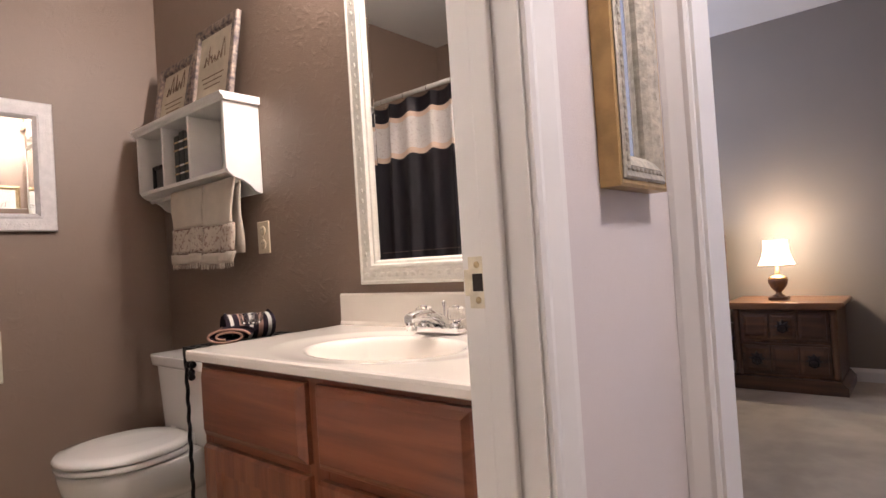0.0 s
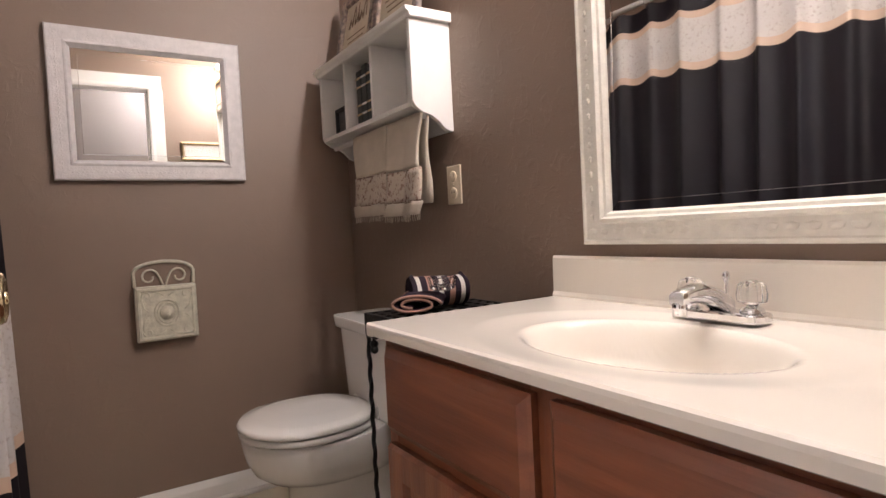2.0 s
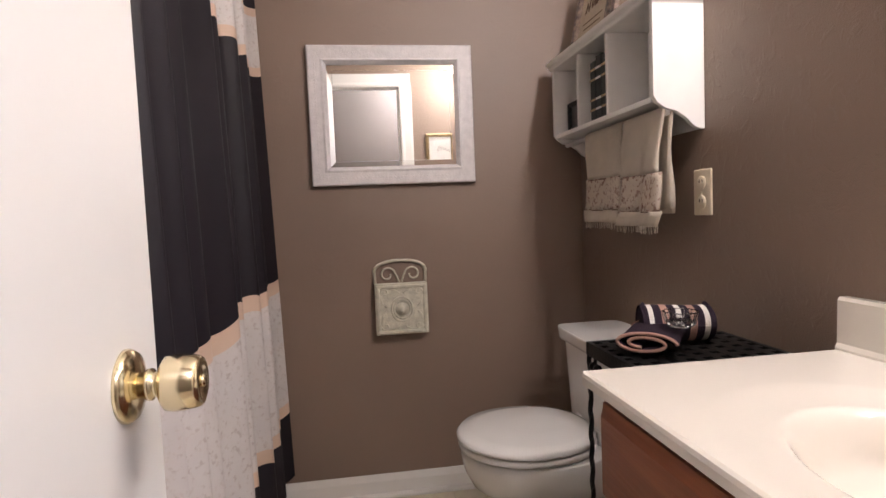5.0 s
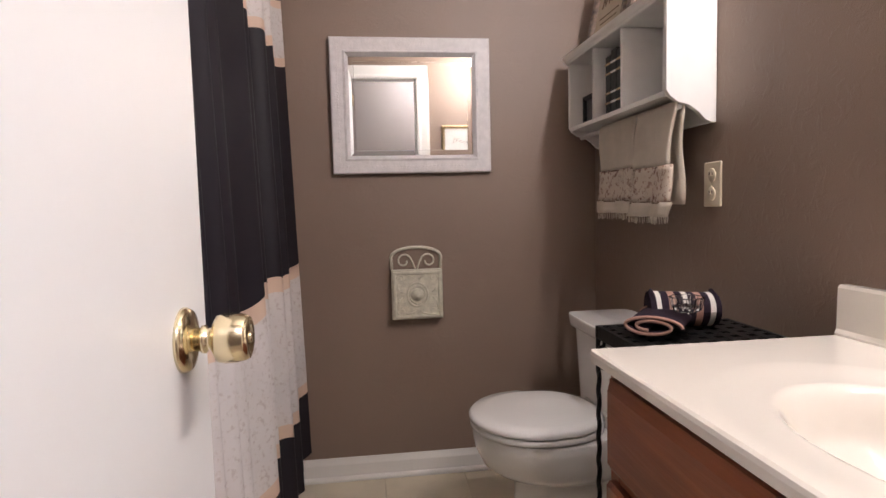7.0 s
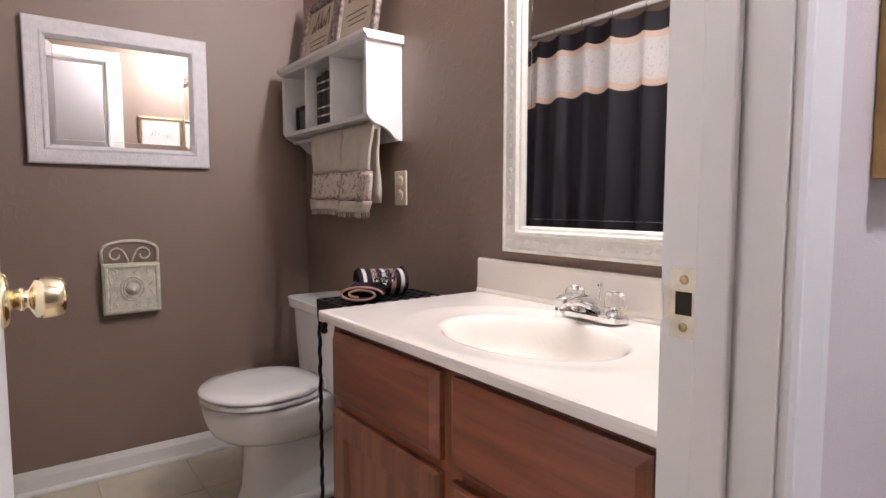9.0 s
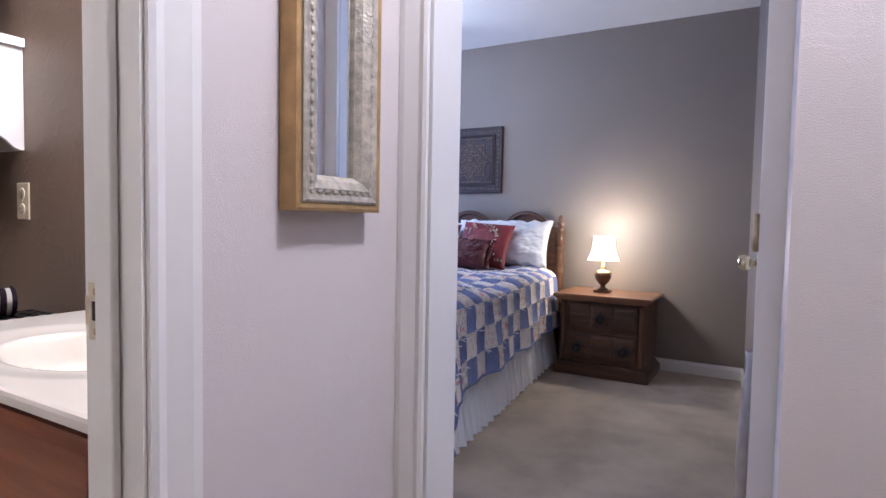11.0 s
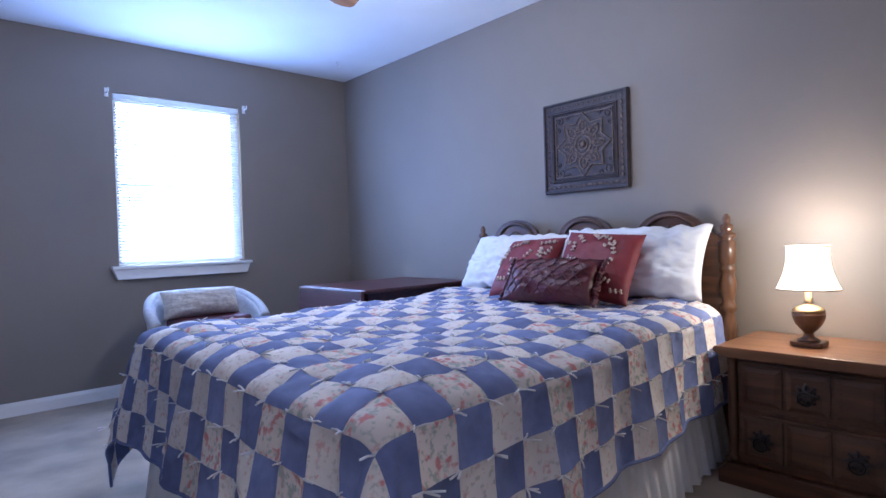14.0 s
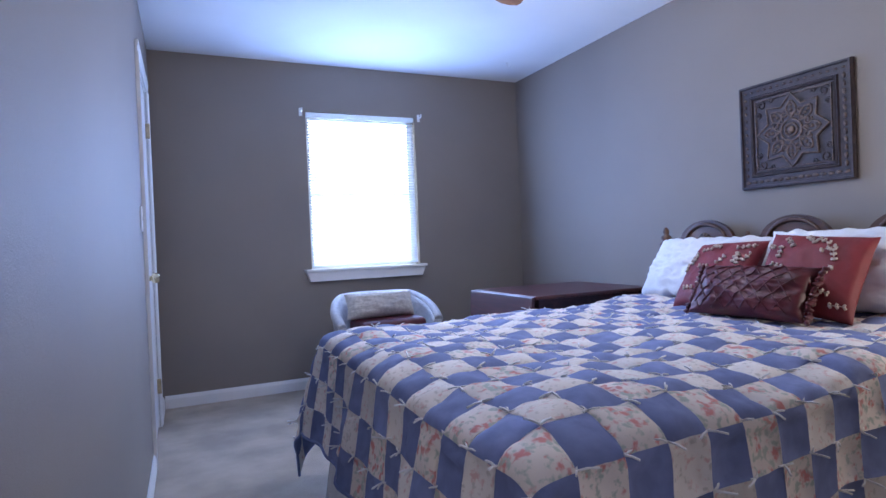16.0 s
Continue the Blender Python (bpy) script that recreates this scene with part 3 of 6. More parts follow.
# ---- bathroom things ----
def bm_frame(axis, a0, a1, z0, z1, w, face, out, depth, steps):
    """A mitred picture moulding round a rectangle: steps are (inset share, depth share)."""
    b = bmesh.new()
    loops = []
    for s, d in steps:
        i = s * w
        pos = face + out * depth * d
        pts = [(a0 + i, z0 + i), (a1 - i, z0 + i), (a1 - i, z1 - i), (a0 + i, z1 - i)]
        loops.append([b.verts.new((pos, p[0], p[1]) if axis == "x" else (p[0], pos, p[1])) for p in pts])
    for p, q in zip(loops, loops[1:]):
        for k in range(4):
            b.faces.new((p[k], p[(k + 1) % 4], q[(k + 1) % 4], q[k]))
    bmesh.ops.recalc_face_normals(b, faces=b.faces[:])
    return b


MOULD = [(0, 0.0), (0, 0.72), (0.05, 0.9), (0.12, 0.95), (0.17, 0.8), (0.62, 0.75), (0.68, 1.0), (0.78, 1.0), (0.84, 0.7), (0.93, 0.66), (1.0, 0.32), (1.0, 0.0)]


def beads(parent, axis, a0, a1, z0, z1, inset, pos, out, step, r, material, name="carving"):
    """Rows of small raised ornaments along a frame's four sides, joined into one part."""
    b = bmesh.new()
    unit = bmesh.new()
    bmesh.ops.create_icosphere(unit, subdivisions=1, radius=1)
    um = bpy.data.meshes.new("bead")
    unit.to_mesh(um)
    unit.free()
    spots = []
    nx, nz = int((a1 - a0 - 2 * inset) / step), int((z1 - z0 - 2 * inset) / step)
    for k in range(nx + 1):
        a = a0 + inset + (a1 - a0 - 2 * inset) * k / nx
        spots += [(a, z0 + inset, 0), (a, z1 - inset, 0)]
    for k in range(1, nz):
        z = z0 + inset + (z1 - z0 - 2 * inset) * k / nz
        spots += [(a0 + inset, z, 1), (a1 - inset, z, 1)]
    for i, (a, z, up) in enumerate(spots):
        n0 = len(b.verts)
        b.from_mesh(um)
        b.verts.ensure_lookup_table()
        sx, sz = (r * 0.75, r * 1.25) if up else (r * 1.25, r * 0.75)
        if i % 2:
            sx, sz = sx * 0.6, sz * 0.6
        for v in b.verts[n0:]:
            c = v.co
            v.co = Vector((pos + out * c.x * r * 0.45, a + c.y * sx, z + c.z * sz)) if axis == "x" else Vector((a + c.x * sx, pos + out * c.y * r * 0.45, z + c.z * sz))
    part(name, b, material, parent)["kind"] = "stuff"


FLAT_MOULD = [(0, 0.0), (0, 0.8), (0.05, 0.94), (0.12, 0.96), (0.70, 0.90), (0.75, 1.0), (0.82, 1.0), (0.87, 0.8), (1.0, 0.40), (1.0, 0.0)]


def wall_mirror(name, axis, a0, a1, z0, z1, w, face, out, material, label, r, step, depth=0.028, mould=MOULD, relief=0.76):
    mid = ((a0 + a1) / 2, face) if axis == "y" else (face, (a0 + a1) / 2)
    t = thing(name, (*mid, z0), label, "mirror")
    part("frame", bm_frame(axis, a0, a1, z0, z1, w, face + out * 0.001, out, depth, mould), material, t, "carved painted frame")
    beads(t, axis, a0, a1, z0, z1, w * 0.40, face + out * (depth * relief), out, step, r, material)
    g = 0.004
    lo, hi = sorted((face + out * 0.006, face + out * 0.010))
    box = (a0 + w - g, a1 - w + g)
    bm = bm_box(lo, hi, *box, z0 + w - g, z1 - w + g) if axis == "x" else bm_box(*box, lo, hi, z0 + w - g, z1 - w + g)
    glass_part = part("mirror_glass", bm, MIRROR, t, "clear silvered glass")
    bev = 0.018
    f2 = face + out * 0.0102
    part("bevelled_edge", bm_frame(axis, a0 + w, a1 - w, z0 + w, z1 - w, bev, f2, out, 0.0004, [(0, 0.0), (1.0, 1.0), (1.05, 0.2)]), MIRROR, glass_part, "ground bevel")
    return t


wall_mirror("wall_mirror", "y", 0.118, 0.703, 1.155, 1.645, 0.066, YB, -1, FRAMEWHITE, "small rectangular mirror in a white carved frame", 0.0065, 0.013, mould=FLAT_MOULD, relief=0.90)
wall_mirror("vanity_mirror", "x", 0.575, 1.247, 0.893, 1.86, 0.068, XB, -1, CREAMFRAME, "tall mirror in an ornate cream frame above the sink", 0.012, 0.03)

# tin wall pocket with scrollwork
wp = thing("wall_pocket", (0.41, YB, 0.61), "cream embossed tin wall pocket with scrolled top", "wall pocket")
x0, x1, z0, z1 = 0.316, 0.506, 0.612, 0.797
part("box", bm_box(x0, x1, YB - 0.042, YB - 0.002, z0, z1, 0.003), CREAMMETAL, wp)
front = YB - 0.042
b = bm_frame("y", x0 + 0.004, x1 - 0.004, z0 + 0.004, z1 - 0.004, 0.014, front, -1, 0.006, [(0, 0), (0.2, 1), (0.7, 1), (1, 0)])
part("raised_border", b, CREAMMETAL, wp)
cx, cz = (x0 + x1) / 2, (z0 + z1) / 2
ring = [(cx + 0.038 * math.cos(a), front - 0.001, cz + 0.044 * math.sin(a)) for a in np.linspace(0, 2 * math.pi, 28, endpoint=False)]
b = bm_tube(ring, 0.004, 6, closed=True)
ring = [(cx + 0.029 * math.cos(a), front - 0.001, cz + 0.034 * math.sin(a)) for a in np.linspace(0, 2 * math.pi, 24, endpoint=False)]
bm_tube(ring, 0.0025, 6, bm=b, closed=True)
bm_lathe([(0.024, 0), (0.022, 0.005), (0.014, 0.010), (0.010, 0.016), (0, 0.018)], m=Matrix.Translation((cx, front, cz)) @ Matrix.Rotation(radians(90), 4, "X"), bm=b)
bm_lathe([(0.008, 0), (0.007, 0.006), (0, 0.009)], m=Matrix.Translation((cx, front - 0.012, cz - 0.006)) @ Matrix.Rotation(radians(90), 4, "X"), seg=12, bm=b)
part("medallion", b, CREAMMETAL, wp, "round embossed medallion")
b = bmesh.new()
for sx in (-1, 1):
    for sz in (-1, 1):
        path = []
        for k in range(16):
            a = k / 15 * 1.7 * math.pi
            rr = 0.017 - 0.013 * k / 15
            path.append((cx + sx * (0.060 + rr * math.cos(a)), front - 0.001, cz + sz * (0.060 + rr * math.sin(a))))
        bm_tube(path, 0.0026, 6, bm=b)
        bm_tube([(cx + sx * 0.076, front - 0.001, cz + sz * 0.05), (cx + sx * 0.07, front - 0.001, cz + sz * 0.02), (cx + sx * 0.055, front - 0.001, cz + sz * 0.008)], 0.0022, 6, bm=b)
        bm_tube([(cx + sx * 0.045, front - 0.001, cz + sz * 0.075), (cx + sx * 0.02, front - 0.001, cz + sz * 0.068), (cx + sx * 0.006, front - 0.001, cz + sz * 0.058)], 0.0022, 6, bm=b)
part("scroll_relief", b, CREAMMETAL, wp)["kind"] = "stuff"
yb = YB - 0.006
arch = [(x0 + 0.003, yb, z1), (x0 + 0.001, yb, z1 + 0.046)] + [(cx - 0.092 * math.cos(a), yb, z1 + 0.046 + 0.036 * math.sin(a) ** 0.9) for a in np.linspace(0.25, math.pi - 0.25, 16)] + [(x1 - 0.001, yb, z1 + 0.046), (x1 - 0.003, yb, z1)]
part("arch_rod", bm_tube(arch, 0.006, 8), CREAMMETAL, wp)
for s in (-1, 1):
    path = [(cx + s * 0.004, yb, z1), (cx + s * 0.012, yb, z1 + 0.024)]
    for k in range(20):
        a = math.pi * (0.85 - 1.9 * k / 19)
        rr = 0.028 - 0.017 * k / 19
        path.append((cx + s * (0.046 + rr * math.cos(a)), yb, z1 + 0.030 + rr * math.sin(a)))
    part("scroll", bm_tube(path, 0.0035, 8), CREAMMETAL, wp)

# wall shelf with cubbies
sx0, sy0, sy1 = 0.985, 1.762, 2.47
sh = thing("wall_shelf", (1.05, 2.11, 1.22), "white wooden wall shelf with cubbies and a towel rail", "shelf")
prof = [(XB - 0.001, 1.225), (XB - 0.012, 1.225), (XB - 0.030, 1.232), (XB - 0.05, 1.252), (XB - 0.075, 1.268), (XB - 0.105, 1.276), (XB - 0.125, 1.29), (sx0, 1.305), (sx0, 1.535), (XB - 0.001, 1.535)]
for y in (sy0, sy1 - 0.016):
    part("side_panel", bm_prism(prof, "y", y, y + 0.016, 0.0015), WHITEWOOD, sh)
part("bottom_board", bm_box(sx0 + 0.002, XB - 0.001, sy0 + 0.017, sy1 - 0.017, 1.292, 1.306, 0.001), WHITEWOOD, sh)
part("back_board", bm_box(XB - 0.006, XB - 0.001, sy0 + 0.017, sy1 - 0.017, 1.307, 1.534), WHITEWOOD, sh)
part("lower_rail", bm_box(XB - 0.014, XB - 0.001, sy0 + 0.017, sy1 - 0.017, 1.226, 1.291, 0.001), WHITEWOOD, sh)
for y in (2.02, 2.235):
    part("divider", bm_box(sx0 + 0.003, XB - 0.007, y, y + 0.013, 1.307, 1.534, 0.001), WHITEWOOD, sh)
crown = [(XB - 0.001, 1.536), (sx0 - 0.002, 1.536), (sx0 - 0.006, 1.541), (sx0 - 0.006, 1.546), (sx0 - 0.016, 1.552), (sx0 - 0.018, 1.563), (XB - 0.001, 1.563)]
part("crown_top", bm_prism(crown, "y", sy0 - 0.014, sy1 + 0.012, 0.0015), WHITEWOOD, sh)
part("towel_rod", bm_tube([(1.03, sy0 + 0.016, 1.268), (1.03, sy1 - 0.016, 1.268)], 0.008, 10), WHITEWOOD, sh)


def hanging_towel(y0, y1, bottom, skew):
    t = thing("hand_towel", (1.03, (y0 + y1) / 2, bottom), "ivory hand towel with embroidered border on the shelf rail", "towel", "pair of hand towels")
    def sheet(z0, z1, side):
        def f(u, v):
            y = y0 + (y1 - y0) * u + skew * (1 - v) * 0.02
            z = z0 + (z1 - z0) * v
            fall = (1.276 - z) / 0.3
            x = 1.03 - side * (0.010 + 0.014 * fall) + 0.010 * math.sin(u * 9 + skew * 4) * fall + 0.003 * math.sin(u * 23 + z * 20) * fall
            return (x, y - 0.006 * math.sin(z * 30 + skew), z)
        return f
    b = bm_grid(sheet(bottom + 0.152, 1.277, 1), 18, 12, 0.005)
    bm_grid(sheet(bottom + 0.05, 1.277, -1), 14, 8, 0.004, bm=b)
    bm_grid(lambda u, v: (1.03 + 0.0105 * math.cos(math.pi * v), y0 + (y1 - y0) * u, 1.277 + 0.007 * math.sin(math.pi * v)), 10, 6, bm=b)
    part("cloth", b, TOWEL, t)
    part("embroidered_band", bm_grid(sheet(bottom + 0.056, bottom + 0.152, 1), 18, 6, 0.005), TOWELBAND, t, "brown embroidered scroll band")
    b = bm_grid(sheet(bottom + 0.018, bottom + 0.056, 1), 18, 3, 0.005)
    part("hem", b, TOWEL, t)
    b = bmesh.new()
    for k in range(34):
        u = k / 33
        p = Vector(sheet(bottom, bottom + 0.15, 1)(u, 0.13))
        q = p + Vector((random.uniform(-.003, .003), random.uniform(-.003, .003), -0.017 - random.uniform(0, .006)))
        bm_tube([p, q], 0.0011, 4, bm=b)
    part("fringe", b, TOWEL, t)
    for z in (bottom + 0.056, bottom + 0.150):
        part("stripe", bm_grid(lambda u, v: Vector(sheet(z - 0.0025, z + 0.0025, 1)(u, v)) + Vector((-0.0035, 0, 0)), 18, 1, 0.001), INK, t)


hanging_towel(1.995, 2.25, 0.978, -0.6)
hanging_towel(1.775, 1.985, 0.970, 0.8)

# books and a small photo in the shelf
for k, (h, d) in enumerate(((0.185, 0.10), (0.192, 0.105), (0.18, 0.10))):
    y = 2.045 + k * 0.042
    bk = thing("book", (1.05, y + 0.02, 1.306), "dark cloth-bound book standing in the shelf", "book", "books in the wall shelf")
    part("cover", bm_box(1.0, 1.0 + d, y, y + 0.04, 1.307, 1.307 + h, 0.004), BOOKS, bk)
    for z in (0.03, 0.06, 0.12, 0.15):
        part("spine_band", bm_box(0.997, 1.003, y + 0.003, y + 0.037, 1.307 + z, 1.307 + z + 0.006, 0.001), OLDBRASS if k != 1 else WHITEWOOD, bk)
pf = thing("photo_frame", (1.03, 2.35, 1.306), "small black photo frame standing in the shelf", "photo frame")
b = bm_frame("x", 2.27, 2.40, 1.308, 1.405, 0.014, 1.028, -1, 0.014, [(0, 0), (0, 1), (0.7, 0.9), (1, 0.4), (1, 0)])
bm_box(1.028, 1.034, 2.272, 2.398, 1.308, 1.403, bm=b)
part("frame", b, IRON, pf)
part("photo", bm_box(1.0235, 1.0275, 2.283, 2.387, 1.321, 1.392), PHOTO, pf)


def handwriting(width, height, m, parent, seed):
    """A line of unreadable script as one running pen stroke."""
    rng = random.Random(seed)
    n = 46
    tall = [rng.choice((0.35, 0.45, 0.5, 1.0)) for _ in range(12)]
    path = [m @ Vector((width * (q / n - 0.5) + 0.10 * height * math.sin(q * 0.9), height * (tall[q // 4] * (0.5 - 0.5 * math.cos(q * math.pi / 2)) - 0.2 + 0.1 * q / n), 0.0008)) for q in range(n)]
    part("pen_stroke", bm_tube(path, 0.0016, 5), INK, parent, "brown pen lettering")


def leaning_print(y0, y1, h, lean, seed, foot):
    """A framed motto that leans on the wall above the shelf."""
    t = thing("framed_motto", (foot, (y0 + y1) / 2, 1.563), "framed parchment motto leaning on the wall above the shelf", "picture", "pair of framed mottoes")
    m = Matrix.Translation((foot, 0, 1.5645)) @ Matrix.Rotation(lean, 4, "Y")
    b = bm_frame("x", y0, y1, 0, h, 0.036, 0.0, -1, 0.016, [(0, -0.2), (0, 0.8), (0.15, 1), (0.8, 0.85), (1, 0.3), (1, 0)])
    bm_box(0.001, 0.004, y0, y1, 0, h, bm=b)
    b.transform(m)
    part("frame", b, MOTTLE, t, "mottled brown frame")
    b = bm_box(-0.004, -0.0005, y0 + 0.034, y1 - 0.034, 0.034, h - 0.034)
    b.transform(m)
    part("print", b, PARCH, t)
    w = Matrix(((0, 0, -1, -0.0045), (-1, 0, 0, (y0 + y1) / 2), (0, 1, 0, h * 0.56), (0, 0, 0, 1)))
    handwriting((y1 - y0) * 0.5, 0.075, m @ w, t, seed)
    for k in range(3):
        b = bm_box(-0.0052, -0.0042, y0 + 0.075 + 0.01 * k, y1 - 0.07 - 0.012 * k, h * 0.36 - k * 0.02, h * 0.36 - k * 0.02 + 0.004)
        b.transform(m)
        part("text_line", b, INK, t)


leaning_print(2.125, 2.425, 0.262, 0.20, 3, 1.045)
leaning_print(1.80, 2.105, 0.325, 0.16, 8, 1.045)

# outlet
ol = thing("wall_outlet", (XB, 1.77, 1.02), "almond duplex outlet plate on the wall", "outlet")
part("cover_plate", bm_box(XB - 0.007, XB - 0.001, 1.733, 1.805, 1.012, 1.126, 0.003), PLATE, ol)
for z in (1.045, 1.093):
    r = part("receptacle", bm_lathe([(0, 0), (0.017, 0), (0.017, 0.002), (0.015, 0.003), (0, 0.003)], m=Matrix.Translation((XB - 0.007, 1.769, z)) @ Matrix.Rotation(radians(-90), 4, "Y"), seg=20), PLATE, ol)
    for y in (1.763, 1.775):
        # Slot depth is painted as thin dark strips on the face.
        part("slot", bm_box(XB - 0.0108, XB - 0.0098, y - 0.001, y + 0.001, z, z + 0.008), HOLE_SHADE, r)
part("screw", bm_lathe([(0, 0), (0.003, 0), (0.003, 0.001), (0, 0.002)], m=Matrix.Translation((XB - 0.007, 1.769, 1.069)) @ Matrix.Rotation(radians(-90), 4, "Y"), seg=10), STRIKE, ol)

# vanity cabinet, counter, faucet
vy0, vy1 = 0.474, 1.325
vc = thing("vanity_cabinet", (0.88, 0.9, 0), "reddish oak vanity cabinet with raised drawers and doors", "cabinet")
b = bm_box(0.667, XB - 0.001, vy1 - 0.016, vy1, 0.0, 0.748, 0.001)
bm_box(0.667, XB - 0.001, vy0, vy0 + 0.016, 0.0, 0.748, bm=b)
bm_box(0.72, 0.73, vy0 + 0.016, vy1 - 0.016, 0.0, 0.09, bm=b)
bm_box(0.72, XB - 0.001, vy0 + 0.016, vy1 - 0.016, 0.09, 0.10, bm=b)
part("body", b, OAK_V, vc)
for y0, y1 in ((vy1 - 0.034, vy1), (0.856, 0.914), (vy0, vy0 + 0.034)):
    part("face_stile", bm_box(0.648, 0.667, y0, y1, 0.09, 0.748, 0.0015), OAK_V, vc)
for y0, y1 in ((vy0 + 0.034, 0.856), (0.914, vy1 - 0.034)):
    for z0, z1 in ((0.722, 0.748), (0.545, 0.590), (0.09, 0.125)):
        part("face_rail", bm_box(0.649, 0.667, y0, y1, z0, z1), OAK_H, vc)
    # Dark sheet behind the frame paints the unlit cabinet inside.
    part("inside_shade", bm_box(0.669, 0.671, y0, y1, 0.125, 0.715), HOLE_SHADE, vc)
    lo, hi = y0 - 0.012, y1 + 0.012
    bm = bm_frame("x", lo, hi, 0.578, 0.734, 0.016, 0.6475, -1, 0.022, [(0, 0), (0, 0.5), (0.35, 0.62), (1, 1.0), (1.02, 1.0)])
    bm_box(0.6255, 0.6475, lo + 0.016, hi - 0.016, 0.594, 0.718, bm=bm)
    part("drawer_front", bm, OAK_H, vc)
    dr = part("door", bm_frame("x", lo, hi, 0.105, 0.556, 0.062, 0.6475, -1, 0.019, [(0, 0), (0, 0.6), (0.08, 1), (0.88, 1), (1, 0.35), (1, 0)]), OAK_V, vc)
    part("door_panel", bm_box(0.640, 0.6465, lo + 0.055, hi - 0.055, 0.16, 0.501), OAK_V, dr)

ct = thing("countertop", (0.87, 0.9, 0.75), "cream cultured marble counter with a moulded oval basin", "counter")
CX, CY, A, B_ = 0.85, 0.905, 0.147, 0.207


def top_surface(u, v):
    x, y = 0.626 + (1.094 - 0.626) * u, vy0 + 0.002 + (1.346 - vy0 - 0.002) * v
    r = math.hypot((x - CX) / A, (y - CY) / B_)
    z = 0.774
    if r < 1.0:
        z -= 0.125 * (1 - r ** 2.6) ** 0.8 * min(1, (1.0 - r) * 5 + 0.12) + 0.0055
    elif r < 1.46:
        q = (r - 1.0) / 0.46
        z -= 0.0055 * (0.5 + 0.5 * math.cos(math.pi * q)) ** 0.7
    return (x, y, z)


b = bm_grid(top_surface, 84, 130)
part("slab", b, MARBLE, ct)
b = bm_prism([(0.626, 0.774), (0.6215, 0.771), (0.620, 0.765), (0.621, 0.752), (0.626, 0.749), (0.70, 0.749), (0.70, 0.7489), (0.627, 0.7735)][:6] + [(0.6285, 0.7715)], "y", vy0 + 0.002, 1.346)
bm_prism([(1.346, 0.774), (1.350, 0.770), (1.350, 0.752), (1.346, 0.749), (1.33, 0.749), (1.33, 0.7505), (1.344, 0.7725)], "x", 0.622, XB - 0.026, bm=b)
for f in b.faces:
    f.smooth = False
part("front_edge", b, MARBLE, ct)
bs = bm_prism([(XB - 0.001, 0.752), (XB - 0.026, 0.752), (XB - 0.026, 0.778), (XB - 0.022, 0.786), (XB - 0.021, 0.862), (XB - 0.017, 0.868), (XB - 0.001, 0.868)], "y", vy0 + 0.002, 1.349)
part("backsplash", bs, MARBLE, ct)
part("drain", bm_lathe([(0, 0), (0.021, 0), (0.021, 0.002), (0.016, 0.003), (0.010, 0.001), (0, 0.001)], CX + 0.02, CY, 0.655), CHROME, ct)

fa = thing("faucet", (1.045, 0.905, 0.774), "chrome two-handle faucet with clear acrylic knobs", "faucet")
fy, fx, fz = 0.905, 1.045, 0.7742
outline = [(fx + 0.026 * math.cos(a) * (1.0), fy + (0.055 if math.sin(a) > 0 else -0.055) + 0.024 * math.sin(a)) for a in np.linspace(0.02, 2 * math.pi + 0.02, 28, endpoint=False)]
part("base", bm_prism(outline, "z", fz, fz + 0.016, 0.004), CHROME, fa)
sp = bmesh.new()
rings = []
for k in range(9):
    q = k / 8
    x, z = fx + 0.012 - 0.125 * q, fz + 0.020 + 0.030 * math.sin(q * 2.2)
    hw, hh = 0.019 - 0.006 * q, 0.017 - 0.007 * q
    rings.append([sp.verts.new((x, fy + hw * c * (1 if abs(c) < 0.9 else 0.95), z + hh * s)) for c, s in ((-1, -0.8), (-0.6, -1), (0.6, -1), (1, -0.8), (1, 0.5), (0.6, 1), (-0.6, 1), (-1, 0.5))])
for p, q in zip(rings, rings[1:]):
    for j in range(8):
        sp.faces.new((p[j], p[(j + 1) % 8], q[(j + 1) % 8], q[j])).smooth = True
sp.faces.new(rings[0])
sp.faces.new(rings[-1][::-1])
bmesh.ops.recalc_face_normals(sp, faces=sp.faces[:])
bm_lathe([(0, -0.012), (0.0105, -0.012), (0.0105, 0.006), (0.009, 0.008), (0, 0.008)], fx - 0.106, fy, fz + 0.030, 16, bm=sp)
part("spout", sp, CHROME, fa)
part("lift_rod", bm_lathe([(0, 0), (0.003, 0), (0.003, 0.04), (0.006, 0.044), (0.006, 0.052), (0.003, 0.056), (0, 0.057)], fx + 0.018, fy, fz + 0.02, 12), CHROME, fa)
